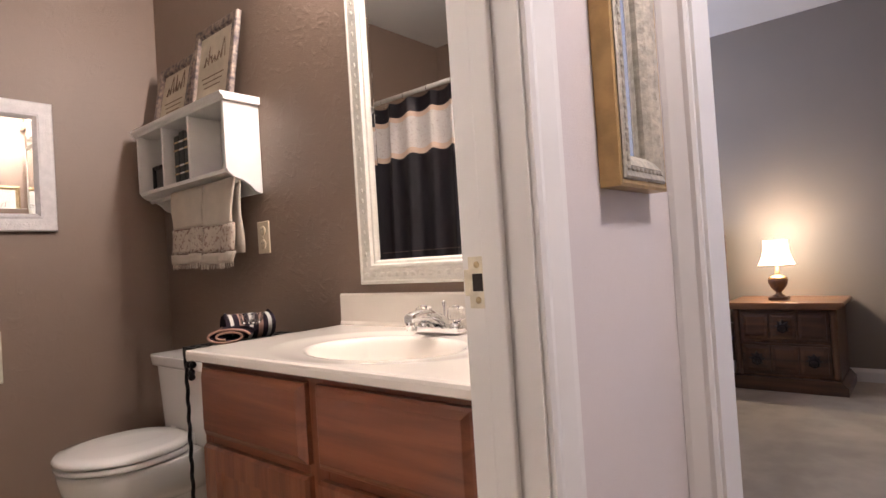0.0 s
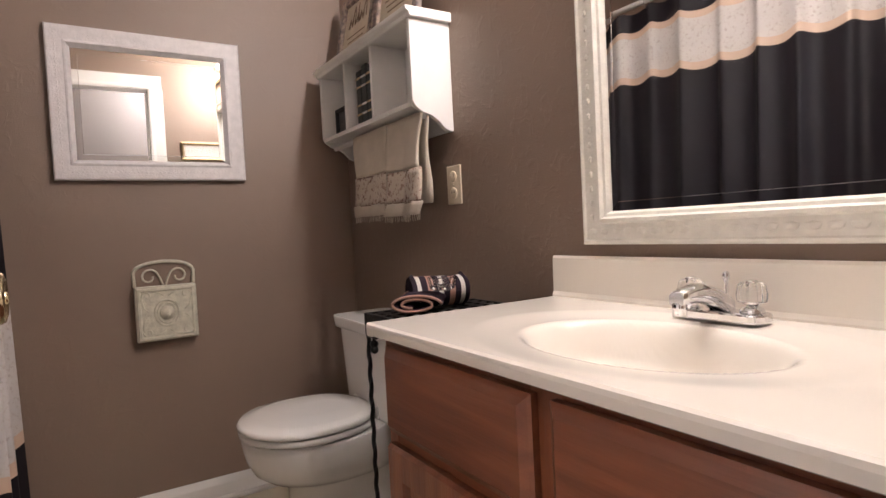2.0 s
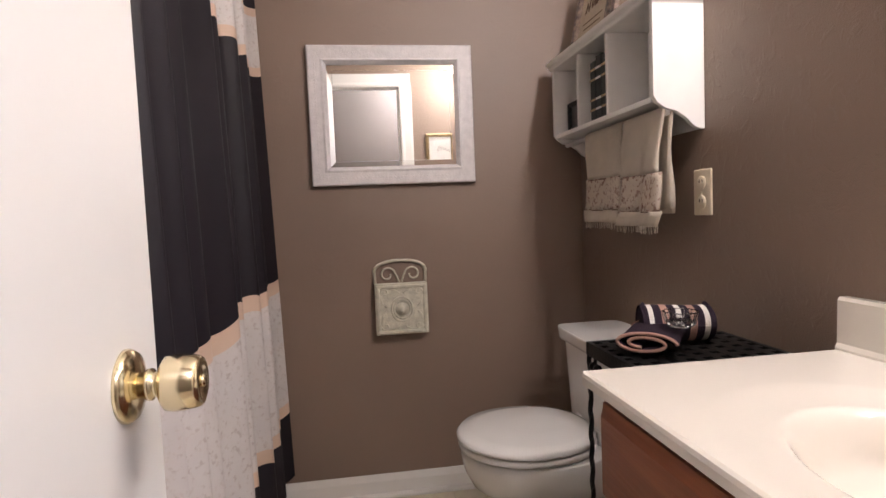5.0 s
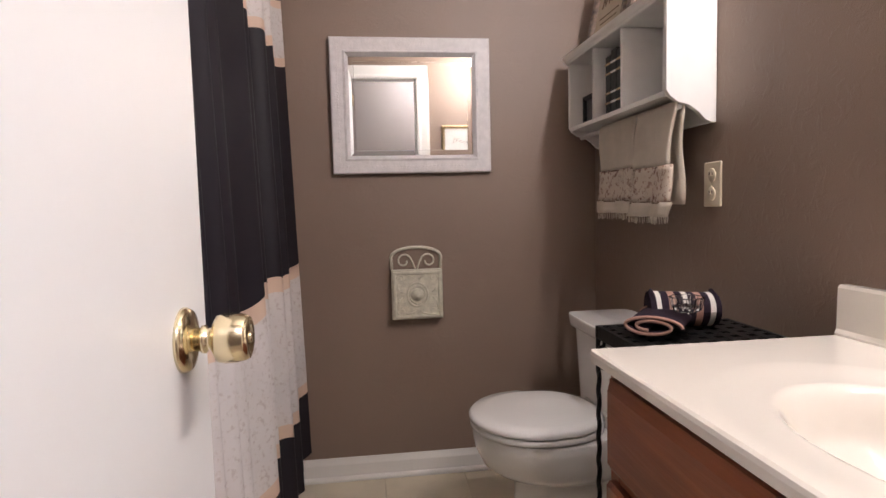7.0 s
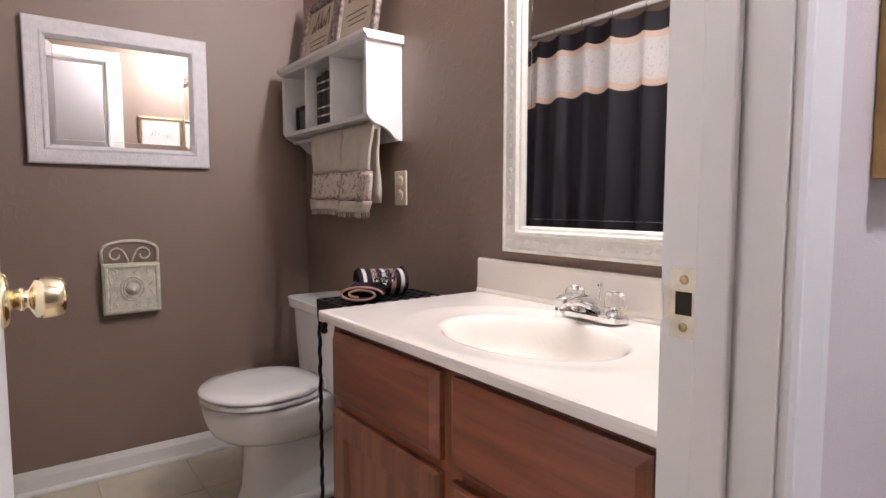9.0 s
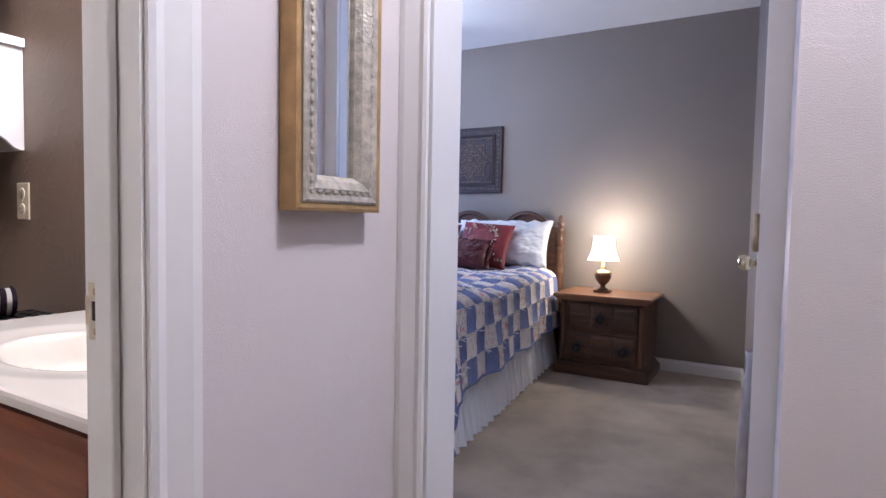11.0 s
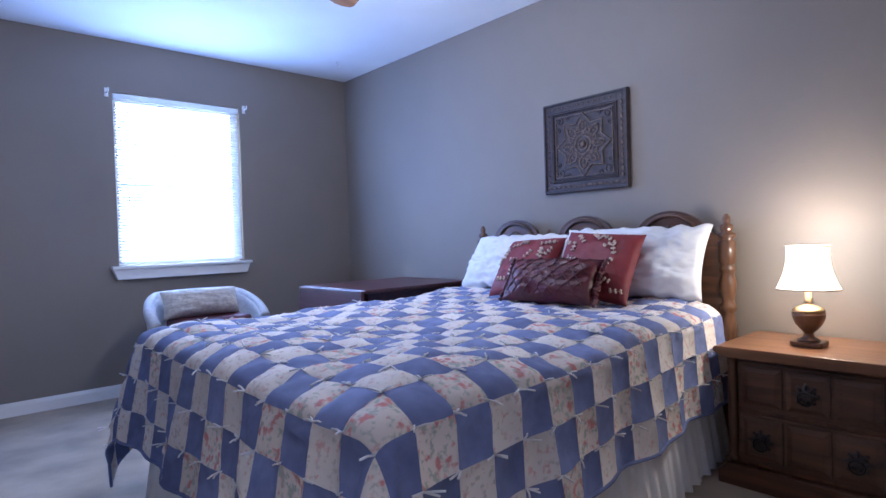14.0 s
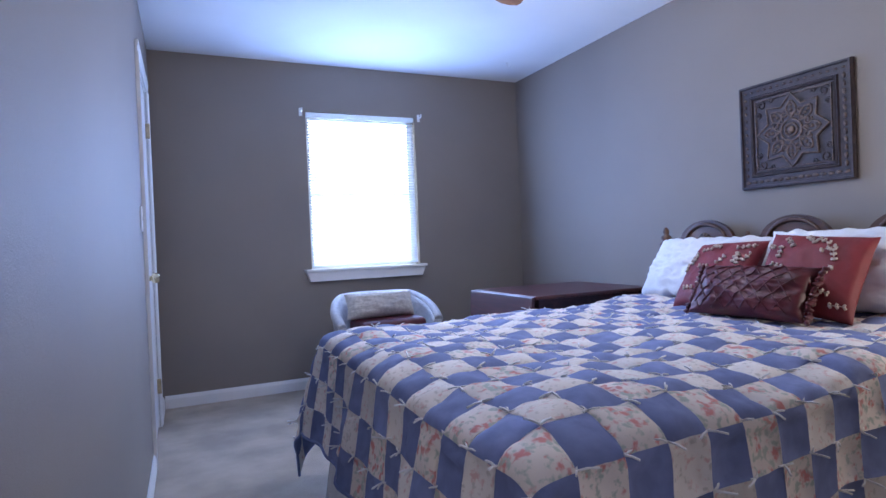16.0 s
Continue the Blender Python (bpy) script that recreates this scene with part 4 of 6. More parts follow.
for s in (-1, 1):
    st = part("handle_stem", bm_lathe([(0, 0), (0.019, 0), (0.017, 0.008), (0.010, 0.012), (0.010, 0.02), (0, 0.02)], fx, fy + s * 0.052, fz + 0.014, 20), CHROME, fa)
    b = bmesh.new()
    seg = 20
    hr = []
    for r, z in ((0.013, 0.016), (0.020, 0.019), (0.0215, 0.030), (0.019, 0.044), (0.014, 0.049)):
        hr.append([b.verts.new((fx + r * (1 + 0.06 * (-1) ** k) * math.cos(2 * math.pi * k / seg), fy + s * 0.052 + r * (1 + 0.06 * (-1) ** k) * math.sin(2 * math.pi * k / seg), fz + 0.014 + z)) for k in range(seg)])
    for p, q in zip(hr, hr[1:]):
        for k in range(seg):
            b.faces.new((p[k], p[(k + 1) % seg], q[(k + 1) % seg], q[k]))
    b.faces.new(hr[0][::-1])
    b.faces.new(hr[-1])
    part("acrylic_knob", b, CRYSTAL, fa, "clear fluted acrylic knob")
    part("knob_cap", bm_lathe([(0, 0), (0.009, 0), (0.008, 0.003), (0, 0.004)], fx, fy + s * 0.052, fz + 0.0632, 16), CHROME, st)

# toilet
to = thing("toilet", (0.78, 2.03, 0), "white ceramic toilet with closed lid and tank", "toilet")
TY = 2.035


def oval(u0, u1, half, z, front_r, n=36):
    """An egg outline from the tank side at u1 to the front at u0 (x), half as wide as given."""
    pts = []
    mid = u0 + (u1 - u0) * 0.48
    for k in range(n):
        a = 2 * math.pi * k / n
        c, s = math.cos(a), math.sin(a)
        if c < 0:
            x, y = mid + (mid - u0) * c, half * s
        else:
            x, y = mid + (u1 - mid) * (abs(c) ** 0.62), half * s * (1 - 0.10 * c)
        pts.append(Vector((x, TY + y, z)))
    return pts


def loft(loops, cap=True):
    b = bmesh.new()
    vs = [[b.verts.new(p) for p in lp] for lp in loops]
    n = len(vs[0])
    for p, q in zip(vs, vs[1:]):
        for k in range(n):
            b.faces.new((p[k], p[(k + 1) % n], q[(k + 1) % n], q[k])).smooth = True
    if cap:
        b.faces.new(vs[0][::-1])
        b.faces.new(vs[-1])
    bmesh.ops.recalc_face_normals(b, faces=b.faces[:])
    return b


bowl = loft([oval(0.625, 1.02, 0.105, 0.0, 0), oval(0.628, 1.02, 0.103, 0.02, 0), oval(0.645, 1.02, 0.086, 0.07, 0), oval(0.652, 1.01, 0.080, 0.16, 0), oval(0.650, 1.0, 0.084, 0.205, 0),
             oval(0.632, 0.99, 0.104, 0.222, 0), oval(0.59, 0.99, 0.140, 0.238, 0), oval(0.556, 0.98, 0.165, 0.265, 0), oval(0.537, 0.98, 0.178, 0.305, 0), oval(0.529, 0.975, 0.183, 0.340, 0),
             oval(0.527, 0.975, 0.184, 0.362, 0), oval(0.532, 0.97, 0.181, 0.368, 0)])
part("bowl", bowl, CERAMIC, to)
part("seat", loft([oval(0.528, 0.92, 0.183, 0.372, 0), oval(0.521, 0.92, 0.188, 0.376, 0), oval(0.521, 0.92, 0.188, 0.386, 0), oval(0.527, 0.92, 0.184, 0.391, 0)]), CERAMIC, to)
part("lid", loft([oval(0.524, 0.915, 0.186, 0.394, 0), oval(0.518, 0.915, 0.190, 0.398, 0), oval(0.518, 0.915, 0.190, 0.406, 0), oval(0.526, 0.91, 0.184, 0.413, 0), oval(0.57, 0.89, 0.15, 0.418, 0), oval(0.66, 0.84, 0.07, 0.420, 0)]), CERAMIC, to)


def rbox(x0, x1, y0, y1, z0, z1, r, taper=0.0):
    loops = []
    for z, t in ((z0, taper), (z0 + r * 0.4, taper * 0.9), (z1 - r * 0.3, 0.0), (z1, 0.004)):
        lp = []
        for k in range(32):
            a = 2 * math.pi * k / 32 + math.pi / 32
            c, s = math.cos(a), math.sin(a)
            e = 0.22
            lp.append(Vector(((x0 + x1) / 2 + ((x1 - x0) / 2 - t * 0.4) * math.copysign(abs(c) ** e, c), (y0 + y1) / 2 + ((y1 - y0) / 2 - t) * math.copysign(abs(s) ** e, s), z)))
        loops.append(lp)
    return loft(loops)


part("tank", rbox(0.905, 1.10, TY - 0.190, TY + 0.190, 0.365, 0.628, 0.03, 0.025), CERAMIC, to)
part("tank_lid", rbox(0.885, 1.108, TY - 0.205, TY + 0.205, 0.630, 0.667, 0.02, 0.006), CERAMIC, to)
for s in (-1, 1):
    part("bolt_cap", bm_lathe([(0, 0), (0.014, 0), (0.012, 0.012), (0.006, 0.018), (0, 0.019)], 0.83, TY + s * 0.118, 0.0, 16), CERAMIC, to)
part("base_foot", loft([oval(0.66, 1.03, 0.128, 0.0, 0), oval(0.66, 1.03, 0.126, 0.022, 0), oval(0.68, 1.02, 0.10, 0.03, 0)]), CERAMIC, to)
for s in (-1, 1):
    part("seat_hinge", bm_box(0.905, 0.94, TY + s * 0.07 - 0.02, TY + s * 0.07 + 0.02, 0.37, 0.412, 0.006), CERAMIC, to)

# iron side table between toilet and vanity
it = thing("iron_table", (0.86, 1.56, 0), "black twisted wrought-iron table with pierced top", "side table")
ix0, ix1, iy0, iy1, iz = 0.757, 1.09, 1.37, 1.662, 0.745


def twisted(p, q, r=0.0052, turns=26):
    p, q = Vector(p), Vector(q)
    b = bmesh.new()
    n, rings = 70, []
    d = (q - p).normalized()
    u = d.orthogonal().normalized()
    w = d.cross(u)
    for k in range(n + 1):
        a0 = turns * math.pi * k / n
        c = p.lerp(q, k / n)
        rings.append([b.verts.new(c + r * (1.25 if j % 2 else 0.8) * (math.cos(a0 / 3 + j * math.pi / 3) * u + math.sin(a0 / 3 + j * math.pi / 3) * w)) for j in range(6)])
    for s, t in zip(rings, rings[1:]):
        for j in range(6):
            b.faces.new((s[j], s[(j + 1) % 6], t[(j + 1) % 6], t[j]))
    b.faces.new(rings[0][::-1])
    b.faces.new(rings[-1])
    return b


for x, y in ((ix0 + 0.006, iy0 + 0.006), (ix1 - 0.006, iy0 + 0.006), (ix0 + 0.006, iy1 - 0.006), (ix1 - 0.006, iy1 - 0.006)):
    lg = part("leg", twisted((x, y, 0.012), (x, y, iz - 0.012)), IRON, it)
    part("ball_foot", bm_lathe([(0, 0), (0.007, 0.001), (0.010, 0.007), (0.007, 0.013), (0, 0.015)], x, y, 0.0, 14), IRON, lg)
for z in (0.14,):
    ring = [(ix0 + 0.006, iy0 + 0.006, z), (ix1 - 0.006, iy0 + 0.006, z), (ix1 - 0.006, iy1 - 0.006, z), (ix0 + 0.006, iy1 - 0.006, z)]
    for p, q in zip(ring, ring[1:] + ring[:1]):
        part("stretcher", bm_tube([p, q], 0.004, 8), IRON, it)
b = bm_box(ix0, ix1, iy0, iy0 + 0.012, iz - 0.03, iz, 0.002)
bm_box(ix0, ix1, iy1 - 0.012, iy1, iz - 0.03, iz, 0.002, bm=b)
bm_box(ix0, ix0 + 0.012, iy0 + 0.012, iy1 - 0.012, iz - 0.03, iz, 0.002, bm=b)
bm_box(ix1 - 0.012, ix1, iy0 + 0.012, iy1 - 0.012, iz - 0.03, iz, 0.002, bm=b)
part("rim", b, IRON, it)
b = bmesh.new()
for i in range(1, 9):
    x = ix0 + (ix1 - ix0) * i / 9
    bm_box(x - 0.009, x + 0.009, iy0 + 0.012, iy1 - 0.012, iz - 0.006, iz - 0.001, bm=b)
for j in range(1, 8):
    y = iy0 + (iy1 - iy0) * j / 8
    bm_box(ix0 + 0.012, ix1 - 0.012, y - 0.010, y + 0.010, iz - 0.0065, iz - 0.0015, bm=b)
part("pierced_top", b, IRON, it)["kind"] = "stuff"
for y in (iy0 + 0.05, iy0 + 0.15, iy0 + 0.25):
    b = bm_tube([(ix0 + 0.004, y, iz - 0.03), (ix0 + 0.004, y, iz - 0.075)], 0.004, 8)
    for dy, dz in ((-0.011, -0.05), (0.011, -0.05), (0, -0.072), (0, -0.086)):
        bm_lathe([(0, -0.011), (0.008, -0.007), (0.0105, 0), (0.008, 0.007), (0, 0.011)], ix0 + 0.004, y + dy, iz + dz, 10, bm=b)
    part("fleur_ornament", b, IRON, it, "cast fleur ornament")

# rolled towels and candle glass on the iron table
rt = thing("rolled_towel", (0.95, 1.63, iz), "navy towel rolled up, with pink and white stripes", "towel")
cols = [NAVY, WHITET, NAVY, PINKT, NAVY, WHITET, NAVY, PINKT, NAVY, WHITET, NAVY]
wid = [0.012, 0.010, 0.016, 0.014, 0.015, 0.011, 0.016, 0.014, 0.015, 0.011, 0.012]
y = 1.551
rm = pose(0.945, 1.606, 0, 0, 0, -106)
for c, w in zip(cols, wid):
    rad = 0.043
    def sect(u, v, y=y, w=w):
        a = 2 * math.pi * u
        yy = y + w * v
        r = rad * (1 + 0.04 * math.sin(3 * a + yy * 30)) * (1 - 0.10 * abs((yy - 1.63) / 0.1) ** 4)
        return rm @ Vector((1.15 * r * math.cos(a), yy - 1.63, iz + 0.041 + 0.88 * r * math.sin(a)))
    part("towel_stripe", bm_grid(sect, 36, 3), c, rt)
    y += w
for yy, s in ((1.551, -1), (y, 1)):
    b = bm_lathe([(0, 0), (0.02, 0.0), (0.038, -0.002), (0.045, -0.008)], seg=30)
    b.transform(rm @ Matrix.Translation((0, yy - 1.63, iz + 0.041)) @ Matrix.Rotation(radians(-90 * s), 4, "X"))
    part("rolled_end", b, NAVY, rt)
wc = thing("folded_washcloth", (0.85, 1.56, iz), "navy washcloth loosely rolled with pink edging", "washcloth")
spiral = []
for k in range(60):
    q = k / 59
    a = q * 2.15 * math.pi * 1.6
    spiral.append((0.046 * (1 - 0.62 * q) * math.cos(a) * 1.35, 0.030 * (1 - 0.62 * q) * math.sin(a) * 0.72))
wm = pose(0.855, 1.555, iz + 0.028, 0, 0, -38)
def cloth(u, v):
    k = min(58, int(u * 59))
    f = u * 59 - k
    px = spiral[k][0] * (1 - f) + spiral[k + 1][0] * f
    pz = spiral[k][1] * (1 - f) + spiral[k + 1][1] * f
    return wm @ Vector((px, -0.075 + 0.15 * v, max(pz, -0.021)))
part("cloth", bm_grid(cloth, 110, 6, 0.006), NAVY, wc)
part("pink_edge", bm_tube([cloth(k / 90, 0.0) for k in range(91)], 0.0036, 7), PINKT, wc, "pink bound edge")
part("pink_edge_back", bm_tube([cloth(k / 90, 1.0) for k in range(91)], 0.0036, 7), PINKT, wc)
cg = thing("candle_glass", (0.90, 1.545, iz + 0.05), "small cut-glass votive standing on the washcloth", "votive glass")
b = bmesh.new()
gr = []
for r, z in ((0.020, 0.0), (0.028, 0.004), (0.034, 0.030), (0.033, 0.032), (0.026, 0.010), (0.004, 0.008)):
    gr.append([b.verts.new((0.898 + r * (1 + 0.05 * (-1) ** k) * math.cos(2 * math.pi * k / 24), 1.515 + r * (1 + 0.05 * (-1) ** k) * math.sin(2 * math.pi * k / 24), iz + 0.052 + z)) for k in range(24)])
for p, q in zip(gr, gr[1:]):
    for k in range(24):
        b.faces.new((p[k], p[(k + 1) % 24], q[(k + 1) % 24], q[k]))
b.faces.new(gr[0][::-1])
b.faces.new(gr[-1])
part("glass_cup", b, CRYSTAL, cg)

# shower curtain and rod
RZ = 1.872
rod = thing("curtain_rod", (-0.06, 1.5, RZ), "white tension shower rod between the walls", "curtain rod")
part("tube", bm_tube([(-0.06, 0.473, RZ), (-0.06, YB - 0.003, RZ)], 0.0125, 14), WHITEWOOD, rod)
for y, s in ((0.472, 1), (YB - 0.002, -1)):
    part("end_flange", bm_lathe([(0, 0), (0.028, 0), (0.026, 0.008), (0.016, 0.02), (0, 0.02)], m=Matrix.Translation((-0.06, y, RZ)) @ Matrix.Rotation(radians(-90 * s), 4, "X"), seg=20), WHITEWOOD, rod)
sc = thing("shower_curtain", (-0.06, 1.5, 0.1), "black satin shower curtain with lace and tan bands", "shower curtain")
YC0, YC1 = 0.56, 2.515


def drape(z0, z1):
    def f(u, v):
        z = z0 + (z1 - z0) * v
        low = 1 - z / 1.9
        s = u * 2 * math.pi
        amp = 0.010 + 0.018 * low
        x = -0.060 + amp * math.sin(s * 13 + 1.1 * math.sin(s * 2.3)) + 0.012 * math.sin(s * 5 + 0.5) + 0.03 * low
        y = YC0 + (YC1 - YC0) * u + 0.012 * math.sin(s * 13 + 1.7) + 0.02 * low * u
        sag = 0.012 * math.sin(s * 13) + 0.010 * math.sin(s * 3.1)
        return (x, min(y, YB - 0.008), z + sag * (0.6 + 0.4 * low) - 0.05 * low * (1 - u))
    return f


for z0, z1, m, n in ((0.11, 0.345, BLACKCLOTH, "hem_panel"), (0.345, 0.385, TANCLOTH, "tan_band"), (0.385, 0.785, LACE, "lace_panel"), (0.785, 0.83, TANCLOTH, "tan_band"),
                     (0.83, 1.535, BLACKCLOTH, "satin_panel"), (1.535, 1.565, TANCLOTH, "tan_band"), (1.565, 1.735, LACE, "lace_panel"), (1.735, 1.762, TANCLOTH, "tan_band"), (1.762, 1.842, BLACKCLOTH, "heading")):
    part(n, bm_grid(drape(z0, z1), 260, max(2, int((z1 - z0) / 0.05))), m, sc)
for k in range(12):
    y = YC0 + 0.03 + (YC1 - YC0 - 0.06) * k / 11
    ring = [(-0.06 + 0.021 * math.cos(a), y, RZ - 0.012 + 0.027 * math.sin(a)) for a in np.linspace(0, 2 * math.pi, 18, endpoint=False)]
    part("hook", bm_tube(ring, 0.0018, 6, closed=True), CHROME, sc)

# vanity light above the mirror
vl = thing("vanity_light", (XB, 0.92, 2.0), "brass bar with three lit globe bulbs above the mirror", "wall lamp")
part("back_bar", bm_box(XB - 0.03, XB - 0.001, 0.48 + 0.02, 1.36, 2.0, 2.08, 0.008), BRASS, vl)
for y in (0.62, 0.92, 1.22):
    bb = part("bulb", bm_lathe([(0.014, -0.0), (0.016, 0.006), (0.024, 0.014), (0.029, 0.030), (0.024, 0.046), (0.012, 0.056), (0, 0.058)], m=Matrix.Translation((XB - 0.03, y, 2.04)) @ Matrix.Rotation(radians(-90), 4, "Y"), seg=20), BULBGLOW, vl, "lit round globe bulb")
    bb.visible_shadow = False

# framed print on the wall beside the bathroom door, seen in the small mirror
def framed_print(name, x0, x1, z0, z1, label):
    t = thing(name, ((x0 + x1) / 2, 0.48, z0), label, "picture")
    part("frame", bm_frame("y", x0, x1, z0, z1, 0.024, 0.471, 1, 0.016, [(0, 0), (0, 0.8), (0.4, 1), (1, 0.4), (1, 0)]), OLDBRASS, t)
    part("print", bm_box(x0 + 0.022, x1 - 0.022, 0.472, 0.476, z0 + 0.022, z1 - 0.022), WHITET, t)
    cxp, czp = (x0 + x1) / 2, (z0 + z1) / 2
    for k in range(7):
        a = k * 0.9
        part("drawn_stroke", bm_tube([(cxp - 0.06 + 0.02 * k, 0.4766, czp - 0.02 + 0.012 * math.sin(a)), (cxp - 0.05 + 0.02 * k, 0.4766, czp + 0.018 * math.cos(a)), (cxp - 0.035 + 0.02 * k, 0.4766, czp + 0.01 * math.sin(a + 1))], 0.0016, 5), MOTTLE, t)


framed_print("framed_print", 0.785, 1.075, 1.40, 1.62, "small framed drawing on the bathroom wall")

# gilt mirror in the hall
hp = thing("hall_mirror", (0.92, 0.36, 1.05), "tall narrow mirror in a gilt and silver carved frame", "mirror")
part("frame_side", bm_frame("y", 0.812, 1.008, 1.045, 1.70, 0.012, 0.359, -1, 0.034, [(0, 0), (0, 0.95), (0.4, 1), (1, 0.95), (1, 0.2)]), GOLD, hp, "gold painted frame edge")
part("carved_frame", bm_frame("y", 0.824, 0.996, 1.057, 1.688, 0.042, 0.352, -1, 0.030, [(0, 0.9), (0.1, 1), (0.35, 0.9), (0.5, 1.0), (0.8, 0.75), (1, 0.4), (1, 0)]), SILVERGOLD, hp, "carved silver-gilt moulding")
beads(hp, "y", 0.824, 0.996, 1.057, 1.688, 0.017, 0.324, -1, 0.016, 0.006, SILVERGOLD)
part("mirror_glass", bm_box(0.862, 0.958, 0.345, 0.349, 1.095, 1.65), MIRROR, hp)
hl = thing("hall_ceiling_lamp", (0.9, -0.42, H), "round frosted ceiling lamp in the hall", "ceiling lamp")
part("pan", bm_lathe([(0, -0.03), (0.13, -0.03), (0.14, -0.001), (0, -0.001)], 0.9, -0.42, H, 28), BRASS, hl)
dm = part("dome", bm_lathe([(0, -0.13), (0.06, -0.122), (0.105, -0.09), (0.125, -0.031), (0, -0.031)], 0.9, -0.42, H, 28), BULBGLOW, hl)
dm.visible_shadow = False

# ---- bedroom things ----
HX, FX, RY, LY, BT = 4.33, 2.30, 1.155, 2.71, 0.69   # bed: head, foot, right and left side, top

SKEW = 0.10                                          # the bed stands a little askew to its headboard


def askew(bm):
    for v in bm.verts:
        v.co.y += SKEW * (v.co.x - HX)
    return bm


hb = thing("bed", (4.4, 1.9, 0), "dark oak headboard with carved arches and turned posts", "bed")
post_prof = [(0.028, 0.0), (0.028, 0.42), (0.034, 0.44), (0.034, 0.46), (0.026, 0.48), (0.034, 0.52), (0.038, 0.56), (0.030, 0.62), (0.024, 0.645), (0.036, 0.66), (0.036, 0.68), (0.026, 0.70),
             (0.030, 0.72), (0.037, 0.76), (0.037, 0.80), (0.028, 0.83), (0.036, 0.845), (0.036, 0.862), (0.026, 0.875), (0.038, 0.885), (0.038, 0.985), (0.026, 0.995), (0.040, 1.01), (0.040, 1.02),
             (0.020, 1.03), (0.030, 1.048), (0.030, 1.06), (0.014, 1.072), (0.018, 1.085), (0.017, 1.10), (0.008, 1.115), (0, 1.118)]
for y in (1.135, 2.70):
    part("post", bm_lathe([(r, z * 0.972) for r, z in post_prof], 4.405, y, 0, 20), DARKOAK_V, hb)
pts = [(1.15, 0.35)]
for c in (1.40, 1.893, 2.398):
    lo, hi = c - 0.235, c + 0.235
    pts += [(lo - 0.015, 0.985), (lo + 0.02, 0.995)]
    pts += [(c - 0.155 * math.cos(a) * (1 + 0.12 * math.cos(a) ** 2), 1.005 + 0.108 * math.sin(a)) for a in np.linspace(0.15, math.pi - 0.15, 13)]
    pts += [(hi - 0.02, 0.995), (hi + 0.015, 0.985)]
pts += [(2.665, 0.985), (2.665, 0.35)]
part("headboard_panel", bm_prism(pts, "x", 4.385, 4.41), DARKOAK, hb)
for c in (1.40, 1.893, 2.398):
    arc = [(4.382, c - 0.135 * math.cos(a), 0.985 + 0.105 * math.sin(a)) for a in np.linspace(0, math.pi, 17)]
    part("arch_moulding", bm_tube(arc, 0.011, 8), DARKOAK, hb)
    b = bmesh.new()
    for k in range(5):
        a = math.pi * (0.15 + 0.175 * k)
        bm_tube([(4.381, c, 1.0), (4.378, c + 0.02 * math.cos(a), 1.0 + 0.02 * math.sin(a)), (4.381, c + 0.042 * math.cos(a), 1.0 + 0.042 * math.sin(a))], 0.008, 7, bm=b)
    part("carved_leaf", b, CARVEDHI, hb)
for c in (1.647, 2.146):
    part("finial", bm_lathe([(0.014, 0), (0.014, 0.02), (0.008, 0.03), (0.013, 0.042), (0.010, 0.055), (0, 0.062)], 4.397, c, 0.985, 14), DARKOAK_V, hb)
for y in (RY + 0.10, LY - 0.10):
    part("side_rail", askew(bm_box(FX + 0.1, 4.385, y - 0.012, y + 0.012, 0.17, 0.20)), IRON, hb)
for x, y in ((FX + 0.15, RY + 0.2), (FX + 0.15, LY - 0.2), (3.6, 1.9)):
    part("foot_leg", askew(bm_lathe([(0.02, 0), (0.02, 0.17), (0, 0.17)], x, y, 0, 12)), IRON, hb)

single("box_spring", askew(bm_box(FX + 0.06, HX, RY + 0.05, LY - 0.05, 0.201, 0.40, 0.03, 3)), WHITECLOTH, "white box spring under the mattress", "box spring")
single("mattress", askew(bm_box(FX + 0.045, HX, RY + 0.04, LY - 0.04, 0.401, 0.655, 0.05, 4)), WHITECLOTH, "white mattress under the quilt", "mattress")

# gathered bed skirt
sk = thing("bed_skirt", (3.4, 1.9, 0), "white gathered cotton bed skirt reaching the carpet", "bed skirt")


def skirt(p, q, out, waves):
    p, q, out = Vector(p), Vector(q), Vector(out)
    def f(u, v):
        z = 0.005 + 0.40 * v
        g = (1 - v) ** 0.7
        s = u * waves * 2 * math.pi
        o = 0.012 * math.sin(s + 0.8 * math.sin(s * 0.37)) * g + 0.006 * math.sin(s * 2.3) * g + 0.075 * g
        c = p.lerp(q, u) + out * o
        return (c.x, c.y, z)
    return askew(bm_grid(f, int(waves * 12), 8))


part("side_drop", skirt((HX - 0.01, RY + 0.032, 0), (FX + 0.032, RY + 0.032, 0), (0, -1, 0), 21), WHITECLOTH, sk)
part("foot_drop", skirt((FX + 0.032, RY + 0.03, 0), (FX + 0.032, LY - 0.03, 0), (-1, 0, 0), 17), WHITECLOTH, sk)
part("far_drop", skirt((FX + 0.032, LY - 0.032, 0), (HX - 0.01, LY - 0.032, 0), (0, 1, 0), 21), WHITECLOTH, sk)
single("fitted_sheet", askew(bm_box(4.07, HX + 0.012, RY - 0.01, LY - 0.02, 0.40, 0.68, 0.06, 4)), WHITECLOTH, "white sheet at the head of the bed", "sheet")

# patchwork quilt: one piece of cloth laid over the bed, patch by patch
PS = 0.117
X_HEAD = 4.227


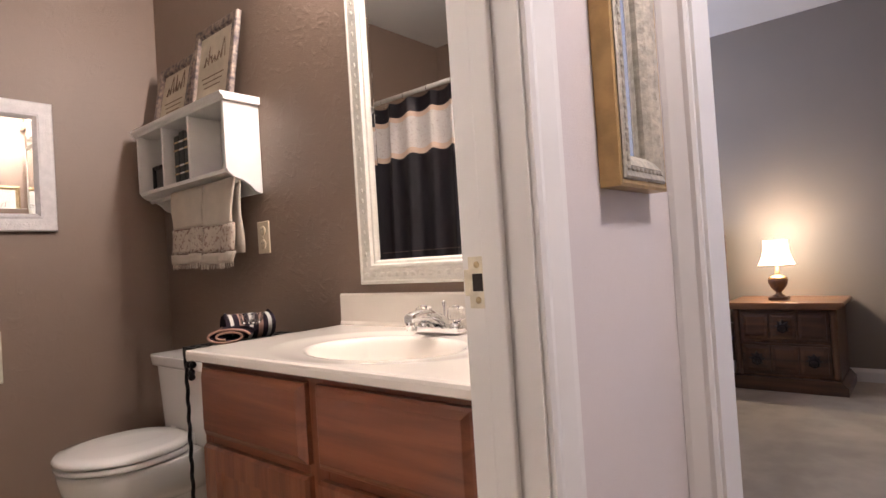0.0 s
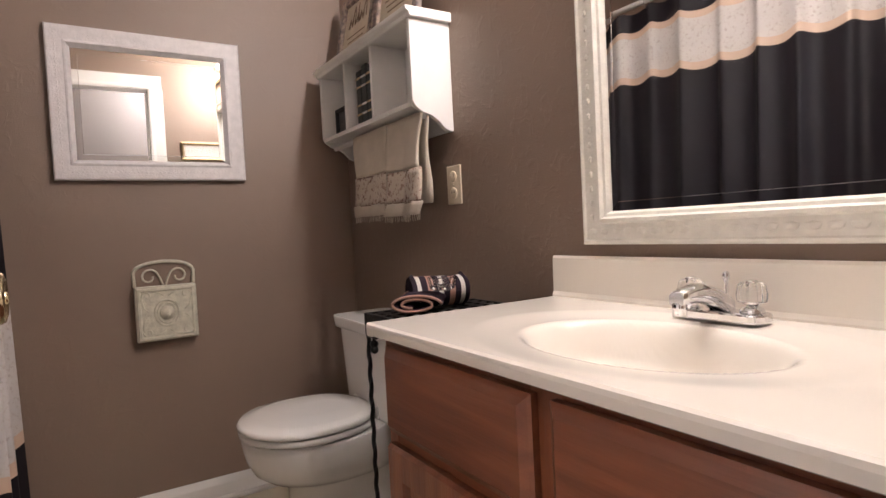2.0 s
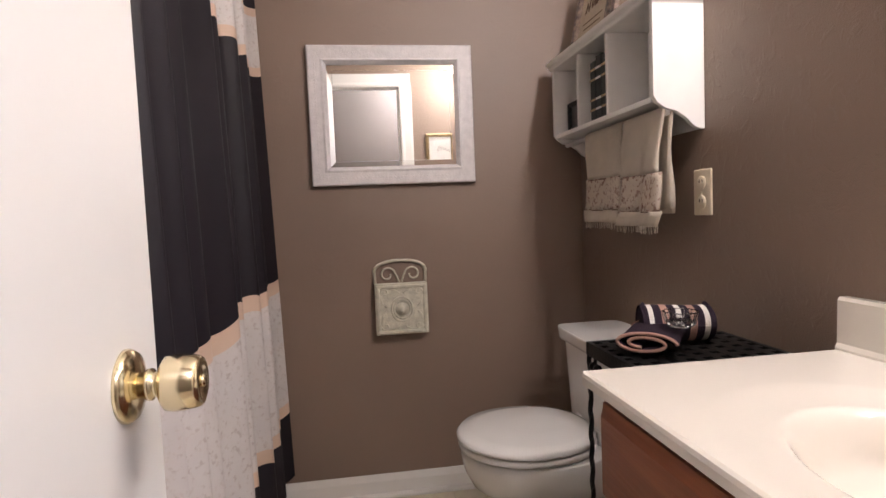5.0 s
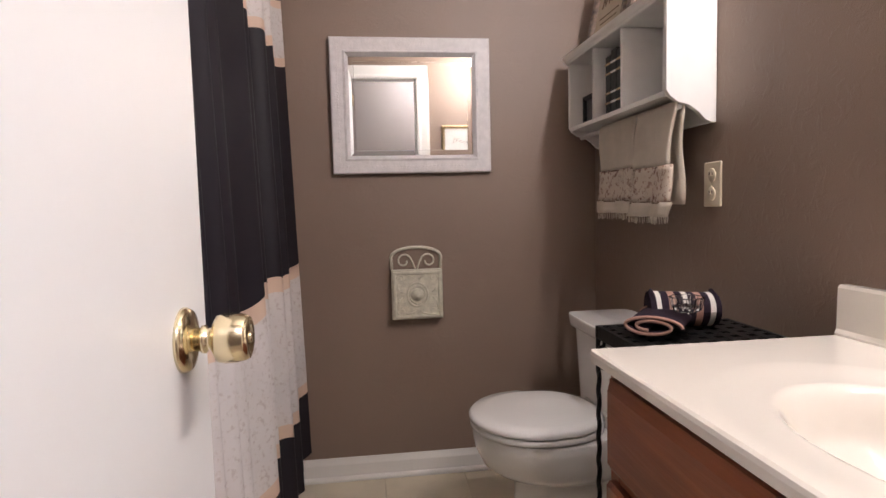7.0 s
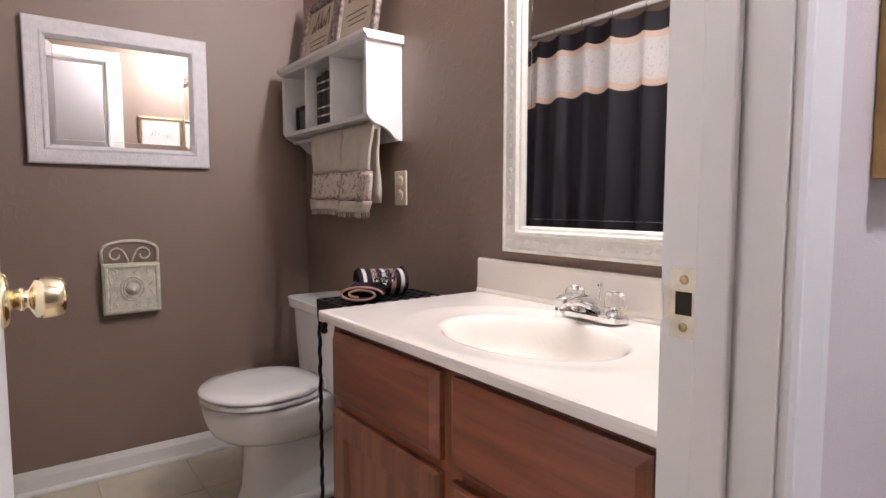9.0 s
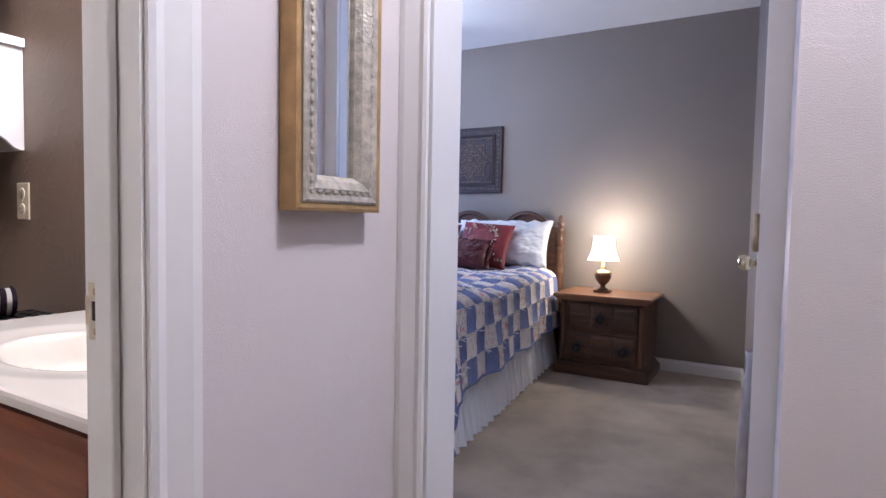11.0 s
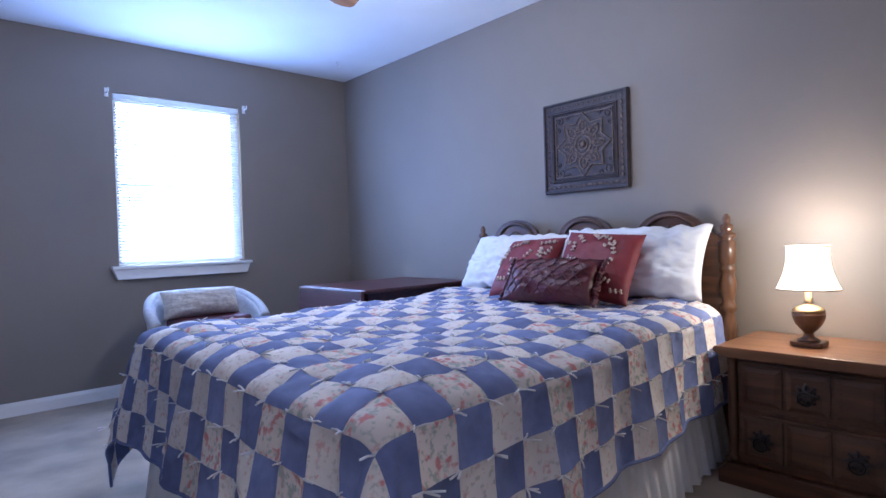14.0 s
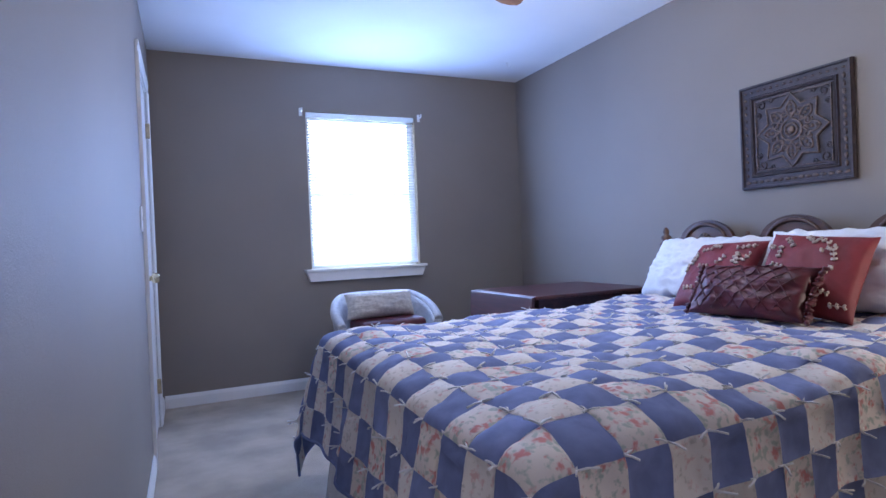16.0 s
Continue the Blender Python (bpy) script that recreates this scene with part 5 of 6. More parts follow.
def cloth_flat(s, w):
    drop = 0.41
    x, y = X_HEAD - s, RY - drop + w
    du, dv, side = max(0.0, FX - x), 0.0, -1
    if y < RY:
        dv = RY - y
    elif y > LY:
        dv, side = y - LY, 1
    d = math.hypot(du, dv)
    swell = 0.010 * math.sin(x * 7.3 + 1.3 * y) + 0.007 * math.sin(y * 9.1 - x * 4.0) + 0.010 * noise.noise((x * 7, y * 7, 0)) + 0.006 * noise.noise((x * 19, y * 19, 4))
    cxp, cyp = max(x, FX), min(max(y, RY), LY)
    if d <= 1e-9:
        edge = min(x - FX, y - RY, LY - y)
        round_off = 0.022 * max(0.0, 1 - edge / 0.10) ** 2
        return Vector((x, y, BT + swell - round_off))
    ex, ey = -du / d, side * dv / d
    r = 0.055
    arc = r * math.pi / 2
    if d < arc:
        a = d / r
        out, down = r * math.sin(a), r * (1 - math.cos(a))
    else:
        h = d - arc
        along = s if dv > du else w
        flare = 0.08 if dv > du and side < 0 else 0.17
        out = r + flare * h + (0.016 * math.sin(along * 10.5) + 0.010 * math.sin(along * 23 + 1)) * min(1, h / 0.25)
        if du > 0 and dv > 0:
            out += 0.07 * min(1, h / 0.3) * math.sin(2 * math.atan2(du, dv))
        down = r + h
    z = BT - 0.022 - down + swell * max(0, 1 - d / 0.1)
    return Vector((cxp + ex * out, cyp + ey * out, max(z, 0.02)))


def cloth_point(s, w):
    """s: metres from the head end towards the foot; w: metres from the right-hand hem towards the left."""
    p = cloth_flat(s, w)
    return Vector((p.x, p.y + SKEW * (p.x - HX), p.z))


qu = thing("patchwork_quilt", (3.3, 1.9, 0.3), "blue and floral patchwork quilt tied with white yarn", "quilt")
NU, NV = 20, 21
rest = collections.defaultdict(bmesh.new)
ties = []
for i in range(NU):
    for j in range(NV):
        def f(u, v, i=i, j=j):
            p = cloth_point((i + u) * PS, (j + v) * PS)
            e = 0.002
            du = cloth_point((i + u) * PS + e, (j + v) * PS) - p
            dv = cloth_point((i + u) * PS, (j + v) * PS + e) - p
            n = dv.cross(du)
            n = -n.normalized() if n.length > 1e-12 else Vector((0, 0, 1))
            if n.z < -0.2:
                n = -n
            puff = 0.010 * (math.sin(math.pi * u) * math.sin(math.pi * v)) ** 0.55 + 0.0025 * noise.noise((i + u * 2.5, j + v * 2.5, 3.1))
            return p + n * puff
        blue = (i + j) % 2 == 0
        k = random.random()
        cotton = QUILTBLUE if blue else (QUILTFLOWER2 if k < 0.35 else QUILTFLOWER)
        if j < 15:
            part("patch", bm_grid(f, 7, 7), cotton, qu)
        else:
            bm_grid(f, 6, 6, bm=rest[cotton])
        if i and j:
            ties.append(f(0, 0))
for cotton, bm in rest.items():
    part("far_patch", bm, cotton, qu)["kind"] = "stuff"
edge = [cloth_point(s * PS / 3, 0.0) for s in range(NU * 3 + 1)]
part("hem_binding", bm_tube(edge, 0.006, 6), QUILTBLUE, qu, "blue bound hem")
edge = [cloth_point(NU * PS, w * PS / 3) for w in range(NV * 3 + 1)]
part("hem_binding", bm_tube(edge, 0.006, 6), QUILTBLUE, qu, "blue bound hem")
b = bmesh.new()
for p in ties:
    for k in range(3):
        a = random.uniform(0, 2 * math.pi)
        ln = random.uniform(0.02, 0.042)
        q = Vector((math.cos(a) * ln, math.sin(a) * ln, random.uniform(-0.012, 0.008)))
        o = Vector((0, 0, 0.007)) if p.z > 0.55 else (Vector((-0.008, 0, 0.003)) if p.x < FX else Vector((0, -0.008, 0.003)))
        bm_tube([p + o * 0.4, p + o + q * 0.5, p + o + q], 0.0026, 4, bm=b)
tp = part("yarn", b, WHITECLOTH, qu, "short white yarn ties")
tp["kind"] = "stuff"


def cushion(name, w, h, d, m, material, label, ruffle=0.0, crush=0.0, seed=0.0, flange=0.0):
    """A soft pillow, upright in its own x (width) and z (height), placed by m."""
    def skin(side):
        def f(u, v):
            a, c = 2 * u - 1, 2 * v - 1
            t = (max(0, 1 - abs(a) ** 2.6) * max(0, 1 - abs(c) ** 2.6)) ** 0.45
            pinch_a = 1 - 0.07 * (1 - a * a) * abs(c) ** 3
            x = w / 2 * a * (1 - 0.06 * (1 - c * c) * abs(a) ** 3)
            z = h / 2 + h / 2 * c * pinch_a
            wr = crush * (noise.noise((a * 3 + seed, c * 3, side)) + 0.6 * noise.noise((a * 8, c * 8 + seed, side * 2)))
            sag = 0.0
            if flange:
                wr += flange * (abs(noise.noise((a * 9 + seed, c * 4, side))) - abs(noise.noise((a * 5, c * 13 + seed, side)))) + flange * 0.4 * noise.noise((a * 22, c * 20, seed))
                z += flange * 0.8 * noise.noise((a * 7, seed, 2.0)) * abs(c)
            return m @ Vector((x, side * (d / 2 * t + wr * t), z + sag))
        return f
    t = thing(name, m.translation, label, "pillow")
    b = bm_grid(skin(-1), 52, 44)
    bm_grid(lambda u, v: skin(1)(1 - u, v), 24, 20, bm=b)
    bmesh.ops.remove_doubles(b, verts=b.verts[:], dist=0.0004)
    part("cover", b, material, t)
    return t, skin


# headboard-side pillows lean against the boards; local -y faces the foot of the bed
def lean(x, y, z, tilt, turn=0, roll=0):
    return pose(x, y, z) @ pose(0, 0, 0, 0, 0, -90 + turn) @ pose(0, 0, 0, -tilt, 0, 0) @ pose(0, 0, 0, 0, roll, 0)


cushion("bed_pillow", 0.76, 0.37, 0.20, lean(4.14, 1.525, 0.698, 24, 3), WHITECLOTH, "white crinkled cotton pillow against the headboard", crush=0.022, seed=1.0, flange=0.02)
cushion("bed_pillow", 0.76, 0.37, 0.20, lean(4.13, 2.28, 0.698, 32, -3), WHITECLOTH, "white crinkled cotton pillow against the headboard", crush=0.022, seed=5.0, flange=0.02)


def sprigs(t, skin, count, seed):
    """Embroidered leaf sprigs, joined."""
    rng = random.Random(seed)
    b = bmesh.new()
    off = Vector((-0.006, 0, 0.004))
    for _ in range(count):
        u0, v0, a = rng.uniform(0.1, 0.9), rng.uniform(0.1, 0.88), rng.uniform(0, 6.28)
        base = [Vector(skin(-1)(min(.97, max(.03, u0 + math.cos(a) * q * 0.06)), min(.97, max(.03, v0 + math.sin(a) * q * 0.06)))) + off for q in (0, 1, 2)]
        bm_tube(base, 0.0016, 4, bm=b)
        for q in (0, 1, 2):
            for s in (-1, 1):
                uu, vv = u0 + math.cos(a) * q * 0.06 + math.cos(a + s) * 0.03, v0 + math.sin(a) * q * 0.06 + math.sin(a + s) * 0.03
                if 0.03 < uu < 0.97 and 0.03 < vv < 0.97:
                    p, e = Vector(skin(-1)(uu, vv)) + off, base[q]
                    bm_tube([e, (e + p) / 2, p], 0.0052, 6, bm=b)
    part("leaf_embroidery", b, LEAFW, t, "ivory leaf sprigs")


for x, y, z, ti, tu, ro, sd in ((3.93, 1.585, 0.697, 30, 6, 4, 1), (3.93, 2.03, 0.694, 36, -8, -3, 2)):
    t, skin = cushion("throw_pillow", 0.40, 0.365, 0.14, lean(x, y, z, ti, tu, ro), RED, "red throw pillow embroidered with ivory leaves", crush=0.008, seed=sd)
    sprigs(t, skin, 17, sd)
t, skin = cushion("lumbar_pillow", 0.49, 0.235, 0.14, lean(3.76, 1.70, 0.70, 34, 4), WINE, "burgundy satin pillow with tucked diamond smocking", crush=0.016, seed=9)
b = bmesh.new()
for k in range(-4, 9):
    for s in (1, -1):
        path = []
        for q in range(9):
            v = 0.06 + 0.88 * q / 8
            u = (k / 8 + s * v * 0.42) if s == 1 else (k / 8 + 0.42 - v * 0.42)
            if 0.04 < u < 0.96:
                path.append(Vector(skin(-1)(u, v)) + Vector((-0.002, 0, 0.002)))
        if len(path) > 2:
            bm_tube(path, 0.0026, 6, bm=b)
part("tucked_pleats", b, WINE, t)
for u in (0.0, 1.0):
    pts = [Vector(skin(-1)(u, q / 40)) + Vector((random.uniform(-.012, .012), (-1 if u else 1) * (0.008 + 0.014 * (q % 2)), 0)) for q in range(41)]
    part("ruffle", bm_tube(pts, 0.009, 5), WINE, t, "gathered satin ruffle")

# nightstand
nx0, nx1, ny0, ny1, nt = 4.03, 4.455, 0.43, 0.99, 0.55
ns = thing("nightstand", (4.23, 0.67, 0), "dark carved oak nightstand with two panelled drawers", "nightstand")
part("plinth", bm_prism([(ny0 - 0.035, 0.0), (ny1 + 0.035, 0.0), (ny1 + 0.035, 0.05), (ny1 + 0.02, 0.062), (ny1 + 0.005, 0.085), (ny0 - 0.005, 0.085), (ny0 - 0.02, 0.062), (ny0 - 0.035, 0.05)], "x", nx0 - 0.035, nx1, 0.004), DARKOAK, ns)
part("carcass", bm_box(nx0, nx1, ny0, ny1, 0.086, 0.508, 0.003), DARKOAK_V, ns)
top = bm_prism([(ny0 - 0.03, 0.523), (ny0 - 0.042, 0.530), (ny0 - 0.042, 0.542), (ny0 - 0.034, nt), (ny1 + 0.034, nt), (ny1 + 0.042, 0.542), (ny1 + 0.042, 0.530), (ny1 + 0.03, 0.523), (ny1 + 0.012, 0.509), (ny0 - 0.012, 0.509)], "x", nx0 - 0.045, nx1, 0.003)
part("top", top, TOPOAK, ns, "honey-brown polished top")
for y in (ny0 + 0.018, ny1 - 0.018):
    part("corner_column", bm_lathe([(0.02, 0.09), (0.02, 0.11), (0.014, 0.12), (0.018, 0.16), (0.018, 0.44), (0.014, 0.47), (0.02, 0.48), (0.02, 0.506)], nx0 - 0.006, y, 0, 14), DARKOAK_V, ns)
for z0, z1, cells in ((0.312, 0.495, 3), (0.102, 0.295, 3)):
    d = part("drawer", bm_box(nx0 - 0.012, nx0 - 0.0005, ny0 + 0.042, ny1 - 0.042, z0, z1, 0.003), DARKOAK, ns)
    wdt = (ny1 - ny0 - 0.10) / cells
    for k in range(cells):
        a0 = ny0 + 0.05 + wdt * k + 0.005
        a1 = a0 + wdt - 0.010
        bm = bm_frame("x", a0, a1, z0 + 0.014, z1 - 0.014, 0.022, nx0 - 0.0125, -1, 0.012, [(0, 0), (0, 0.5), (0.2, 0.5), (1, 1), (1.05, 1)])
        bm_box(nx0 - 0.0245, nx0 - 0.014, a0 + 0.0225, a1 - 0.0225, z0 + 0.0365, z1 - 0.0365, bm=bm)
        part("raised_panel", bm, DARKOAK, d)
    for k in ((1,) if z0 > 0.2 else (0, 2)):
        yc, zc = ny0 + 0.05 + wdt * (k + 0.5), (z0 + z1) / 2
        ornament = bm_lathe([(0, 0), (0.034, 0), (0.032, 0.004), (0.016, 0.007), (0.010, 0.010), (0, 0.011)], m=Matrix.Translation((nx0 - 0.0247, yc, zc)) @ Matrix.Rotation(radians(-90), 4, "Y"), seg=8)
        for q in range(8):
            a = q * math.pi / 4
            bm_tube([(nx0 - 0.028, yc + 0.02 * math.cos(a), zc + 0.02 * math.sin(a)), (nx0 - 0.03, yc + 0.042 * math.cos(a), zc + 0.042 * math.sin(a))], 0.006, 6, bm=ornament)
        pl = part("handle", ornament, CARVED, d, "dark cast rosette pull")
        ring = [(nx0 - 0.042 - 0.004 * math.sin(a), yc + 0.024 * math.cos(a), zc - 0.012 + 0.024 * math.sin(a)) for a in np.linspace(0, 2 * math.pi, 18, endpoint=False)]
        part("handle_ring", bm_tube(ring, 0.0035, 6, closed=True), IRON, d)

# lamp
LXp, LYp = 4.2, 0.752
tl = thing("table_lamp", (LXp, LYp, nt), "lit table lamp with urn base and bell shade", "lamp")
part("foot", bm_prism([(LXp - 0.055 + 0.012, LYp - 0.055), (LXp + 0.043, LYp - 0.055), (LXp + 0.055, LYp - 0.043), (LXp + 0.055, LYp + 0.043), (LXp + 0.043, LYp + 0.055), (LXp - 0.043, LYp + 0.055), (LXp - 0.055, LYp + 0.043), (LXp - 0.055, LYp - 0.043)], "z", nt + 0.0005, nt + 0.02, 0.004), DARKOAK, tl)
part("urn", bm_lathe([(0.04, 0.02), (0.034, 0.028), (0.02, 0.036), (0.016, 0.05), (0.026, 0.06), (0.046, 0.085), (0.056, 0.11), (0.057, 0.12), (0.058, 0.128), (0.05, 0.132)], LXp, LYp, nt, 28), DARKOAK_V, tl, "turned dark wood urn")
part("urn_cap", bm_lathe([(0.056, 0.132), (0.056, 0.14), (0.045, 0.15), (0.022, 0.158), (0.014, 0.162), (0.018, 0.172), (0.014, 0.18), (0.01, 0.215), (0.007, 0.22)], LXp, LYp, nt, 28), OLDBRASS, tl, "aged metal collar")
b = bmesh.new()
rr = []
for k in range(9):
    q = k / 8
    r = 0.108 - 0.036 * q - 0.012 * math.sin(math.pi * q)
    rr.append([b.verts.new((LXp + r * math.cos(2 * math.pi * j / 36), LYp + r * math.sin(2 * math.pi * j / 36), nt + 0.222 + 0.165 * q)) for j in range(36)])
for p, q in zip(rr, rr[1:]):
    for j in range(36):
        b.faces.new((p[j], p[(j + 1) % 36], q[(j + 1) % 36], q[j])).smooth = True
shade = part("shade", b, SHADE, tl, "lit off-white fabric bell shade")
shade.visible_shadow = False
for z, r in ((nt + 0.222, 0.1085), (nt + 0.387, 0.0725)):
    ring = [(LXp + r * math.cos(a), LYp + r * math.sin(a), z) for a in np.linspace(0, 2 * math.pi, 36, endpoint=False)]
    part("shade_trim", bm_tube(ring, 0.003, 6, closed=True), TOWEL, shade)
part("bulb", bm_lathe([(0.012, 0.225), (0.018, 0.25), (0.028, 0.285), (0.026, 0.31), (0.012, 0.325), (0, 0.327)], LXp, LYp, nt, 16), BULBGLOW, tl).visible_shadow = False

# carved wall panel above the bed
ax, ay0, ay1, az0, az1 = XE, 1.647, 2.207, 1.256, 1.790
cp = thing("carved_panel", (ax, 1.93, az0), "dark square carved wood panel with a star rosette", "wall art")
part("panel_board", bm_box(ax - 0.022, ax - 0.002, ay0, ay1, az0, az1, 0.003), CARVED, cp)
f0 = ax - 0.022
part("outer_border", bm_frame("x", ay0 + 0.002, ay1 - 0.002, az0 + 0.002, az1 - 0.002, 0.014, f0, -1, 0.010, [(0, 0), (0.2, 1), (0.8, 1), (1, 0)]), CARVED, cp)
part("inner_border", bm_frame("x", ay0 + 0.06, ay1 - 0.06, az0 + 0.06, az1 - 0.06, 0.02, f0, -1, 0.010, [(0, 0), (0.2, 1), (0.5, 0.6), (0.8, 1), (1, 0)]), CARVED, cp)
# Raised carving takes the lighter brown, its highlights put into the colour.
beads(cp, "x", ay0, ay1, az0, az1, 0.036, f0 - 0.002, -1, 0.034, 0.013, CARVEDHI, "rosette_border")
yc, zc = (ay0 + ay1) / 2, (az0 + az1) / 2
part("field_moulding", bm_frame("x", ay0 + 0.088, ay1 - 0.088, az0 + 0.088, az1 - 0.088, 0.008, f0, -1, 0.007, [(0, 0), (0.2, 1), (0.8, 1), (1, 0)]), CARVEDHI, cp)
star = [(yc + (0.180 if k % 2 == 0 else 0.128) * math.cos(k * math.pi / 8 + math.pi / 2), zc + (0.180 if k % 2 == 0 else 0.128) * math.sin(k * math.pi / 8 + math.pi / 2)) for k in range(16)]
part("star_plate", bm_prism(star, "x", f0 - 0.007, f0 - 0.001), CARVED, cp)
part("star_outline", bm_tube([(f0 - 0.007, y, z) for y, z in star], 0.006, 6, closed=True), CARVEDHI, cp)
fs = f0 - 0.008
for r, n in ((0.030, 20), (0.052, 26)):
    part("centre_ring", bm_tube([(fs, yc + r * math.cos(a), zc + r * math.sin(a)) for a in np.linspace(0, 2 * math.pi, n, endpoint=False)], 0.006, 6, closed=True), CARVEDHI, cp)
for k in range(8):
    a = k * math.pi / 4
    leaf = bmesh.new()
    for s in (-1, 1):
        bm_tube([(fs, yc + (0.056 + 0.085 * t) * math.cos(a + s * 0.24 * math.sin(t * math.pi)), zc + (0.056 + 0.085 * t) * math.sin(a + s * 0.24 * math.sin(t * math.pi))) for t in np.linspace(0, 1, 12)], 0.0052, 6, bm=leaf)
    for t in (0.25, 0.5, 0.75):
        r = 0.056 + 0.085 * t
        bm_lathe([(0.011, 0), (0.008, 0.005), (0, 0.007)], m=Matrix.Translation((fs + 0.003, yc + r * math.cos(a), zc + r * math.sin(a))) @ Matrix.Rotation(radians(-90), 4, "Y"), seg=8, bm=leaf)
    part("carved_leaf", leaf, CARVEDHI, cp)
    a += math.pi / 8
    curl = [(fs, yc + 0.088 * math.cos(a) + 0.020 * (1 - 0.7 * t) * math.cos(a + t * 8), zc + 0.088 * math.sin(a) + 0.020 * (1 - 0.7 * t) * math.sin(a + t * 8)) for t in np.linspace(0, 1, 16)]
    part("carved_curl", bm_tube(curl, 0.0046, 6), CARVEDHI, cp)
for sy in (-1, 1):
    for sz in (-1, 1):
        corner = bmesh.new()
        for dy, dz, rr in ((0.158, 0.150, 0.026), (0.172, 0.100, 0.016), (0.108, 0.166, 0.016)):
            bm_tube([(f0 - 0.002, yc + sy * (dy + rr * (1 - 0.7 * t) * math.cos(t * 8)), zc + sz * (dz + rr * (1 - 0.7 * t) * math.sin(t * 8))) for t in np.linspace(0, 1, 14)], 0.0042, 6, bm=corner)
        part("corner_scroll", corner, CARVED, cp)
part("centre_boss", bm_lathe([(0.020, 0), (0.015, 0.008), (0, 0.012)], m=Matrix.Translation((fs, yc, zc)) @ Matrix.Rotation(radians(-90), 4, "Y"), seg=12), CARVEDHI, cp)

# drop-leaf table beyond the bed
dt = thing("drop_leaf_table", (3.96, 3.1, 0), "dark mahogany drop-leaf table with its leaves hanging", "table")
TX0, TX1, TY0, TY1, TZ = 3.55, 4.42, 2.84, 3.60, 0.722
part("top", bm_box(TX0, TX1, TY0, TY1, TZ - 0.022, TZ, 0.006, 3), MAHOG, dt)
for x, s in ((TX0 - 0.004, -1), (TX1 + 0.004, 1)):
    b = bm_box(-0.010, 0.010, TY0, TY1, -0.44, -0.004, 0.006, 3)
    b.transform(Matrix.Translation((x + s * 0.012, 0, TZ)) @ Matrix.Rotation(radians(-3 * s), 4, "Y"))
    lf = part("drop_leaf", b, MAHOG, dt, "hanging table leaf")
    part("leaf_hinge", bm_tube([(x, TY0 + 0.02, TZ - 0.012), (x, TY1 - 0.02, TZ - 0.012)], 0.006, 10), MAHOG, lf)
part("apron", bm_box(TX0 + 0.06, TX1 - 0.06, TY0 + 0.06, TY1 - 0.06, TZ - 0.13, TZ - 0.023, 0.002), MAHOG, dt)
for x in (TX0 + 0.09, TX1 - 0.09):
    for y in (TY0 + 0.09, TY1 - 0.09):
        part("leg", bm_lathe([(0.018, 0), (0.022, 0.03), (0.020, 0.3), (0.030, 0.42), (0.024, 0.50), (0.03, 0.52), (0.03, TZ - 0.131)], x, y, 0, 16), MAHOG, dt)

# pale barrel chair by the window with a knitted throw pillow
bc = thing("barrel_chair", (2.93, 3.78, 0), "pale woven barrel armchair beside the window", "armchair")
BX, BY = 2.955, 3.70


def shell(u, v):
    a = math.pi * (-0.08 + 1.16 * u)
    q = abs(2 * u - 1)
    top = 0.70 - 0.16 * max(0, (q - 0.42) / 0.58) ** 1.4
    r = 0.325 + 0.035 * v
    z = 0.20 + (top - 0.20) * v
    return (BX + r * math.cos(a) * 1.0, BY + r * math.sin(a) * 1.05, z)


part("back_shell", bm_grid(shell, 44, 10, 0.055), CHAIRCLOTH, bc)
part("rolled_edge", bm_tube([Vector(shell(k / 44, 1)) * 1.0 + Vector((-0.02 * math.cos(math.pi * (-0.08 + 1.16 * k / 44)), -0.02 * math.sin(math.pi * (-0.08 + 1.16 * k / 44)), 0)) for k in range(45)], 0.03, 10), CHAIRCLOTH, bc)
part("seat", bm_lathe([(0.22, 0.30), (0.245, 0.32), (0.25, 0.38), (0.235, 0.42), (0.12, 0.435), (0, 0.437)], BX, BY, 0, 28), CHAIRCLOTH, bc)
part("base", bm_lathe([(0.23, 0.10), (0.25, 0.12), (0.25, 0.30), (0.22, 0.31)], BX, BY, 0, 28), CHAIRCLOTH, bc)
for a in (0.8, 2.35, 3.9, 5.5):
    part("leg", bm_lathe([(0.014, 0), (0.02, 0.11), (0, 0.11)], BX + 0.2 * math.cos(a), BY + 0.2 * math.sin(a), 0, 12), DARKOAK, bc)
single("folded_throw", bm_box(BX - 0.22, BX + 0.22, BY - 0.16, BY + 0.16, 0.439, 0.575, 0.035, 4), WINE, "folded maroon throw lying on the armchair seat", "throw")
cushion("knit_pillow", 0.47, 0.18, 0.19, pose(BX - 0.03, BY + 0.03, 0.572) @ pose(0, 0, 0, -22, 0, 0), SHERPA, "cream knitted pillow resting in the armchair", crush=0.012, seed=3)

# ceiling fan with a lit globe
FXc, FYc = 3.15, 2.06
fan = thing("ceiling_fan", (FXc, FYc, H), "ceiling fan with wooden blades and a lit globe", "ceiling fan")
part("canopy", bm_lathe([(0.02, -0.06), (0.05, -0.05), (0.065, -0.01), (0.065, -0.001), (0, -0.001)], FXc, FYc, H, 24), BRASS, fan)
part("motor_housing", bm_lathe([(0, -0.24), (0.06, -0.24), (0.085, -0.22), (0.10, -0.17), (0.09, -0.12), (0.05, -0.09), (0.02, -0.06)], FXc, FYc, H, 28), BRASS, fan)
g = part("light_globe", bm_lathe([(0, -0.352), (0.05, -0.346), (0.095, -0.322), (0.115, -0.29), (0.105, -0.258), (0.06, -0.241)], FXc, FYc, H, 28), GLOBE, fan, "lit white glass bowl")
g.visible_shadow = False
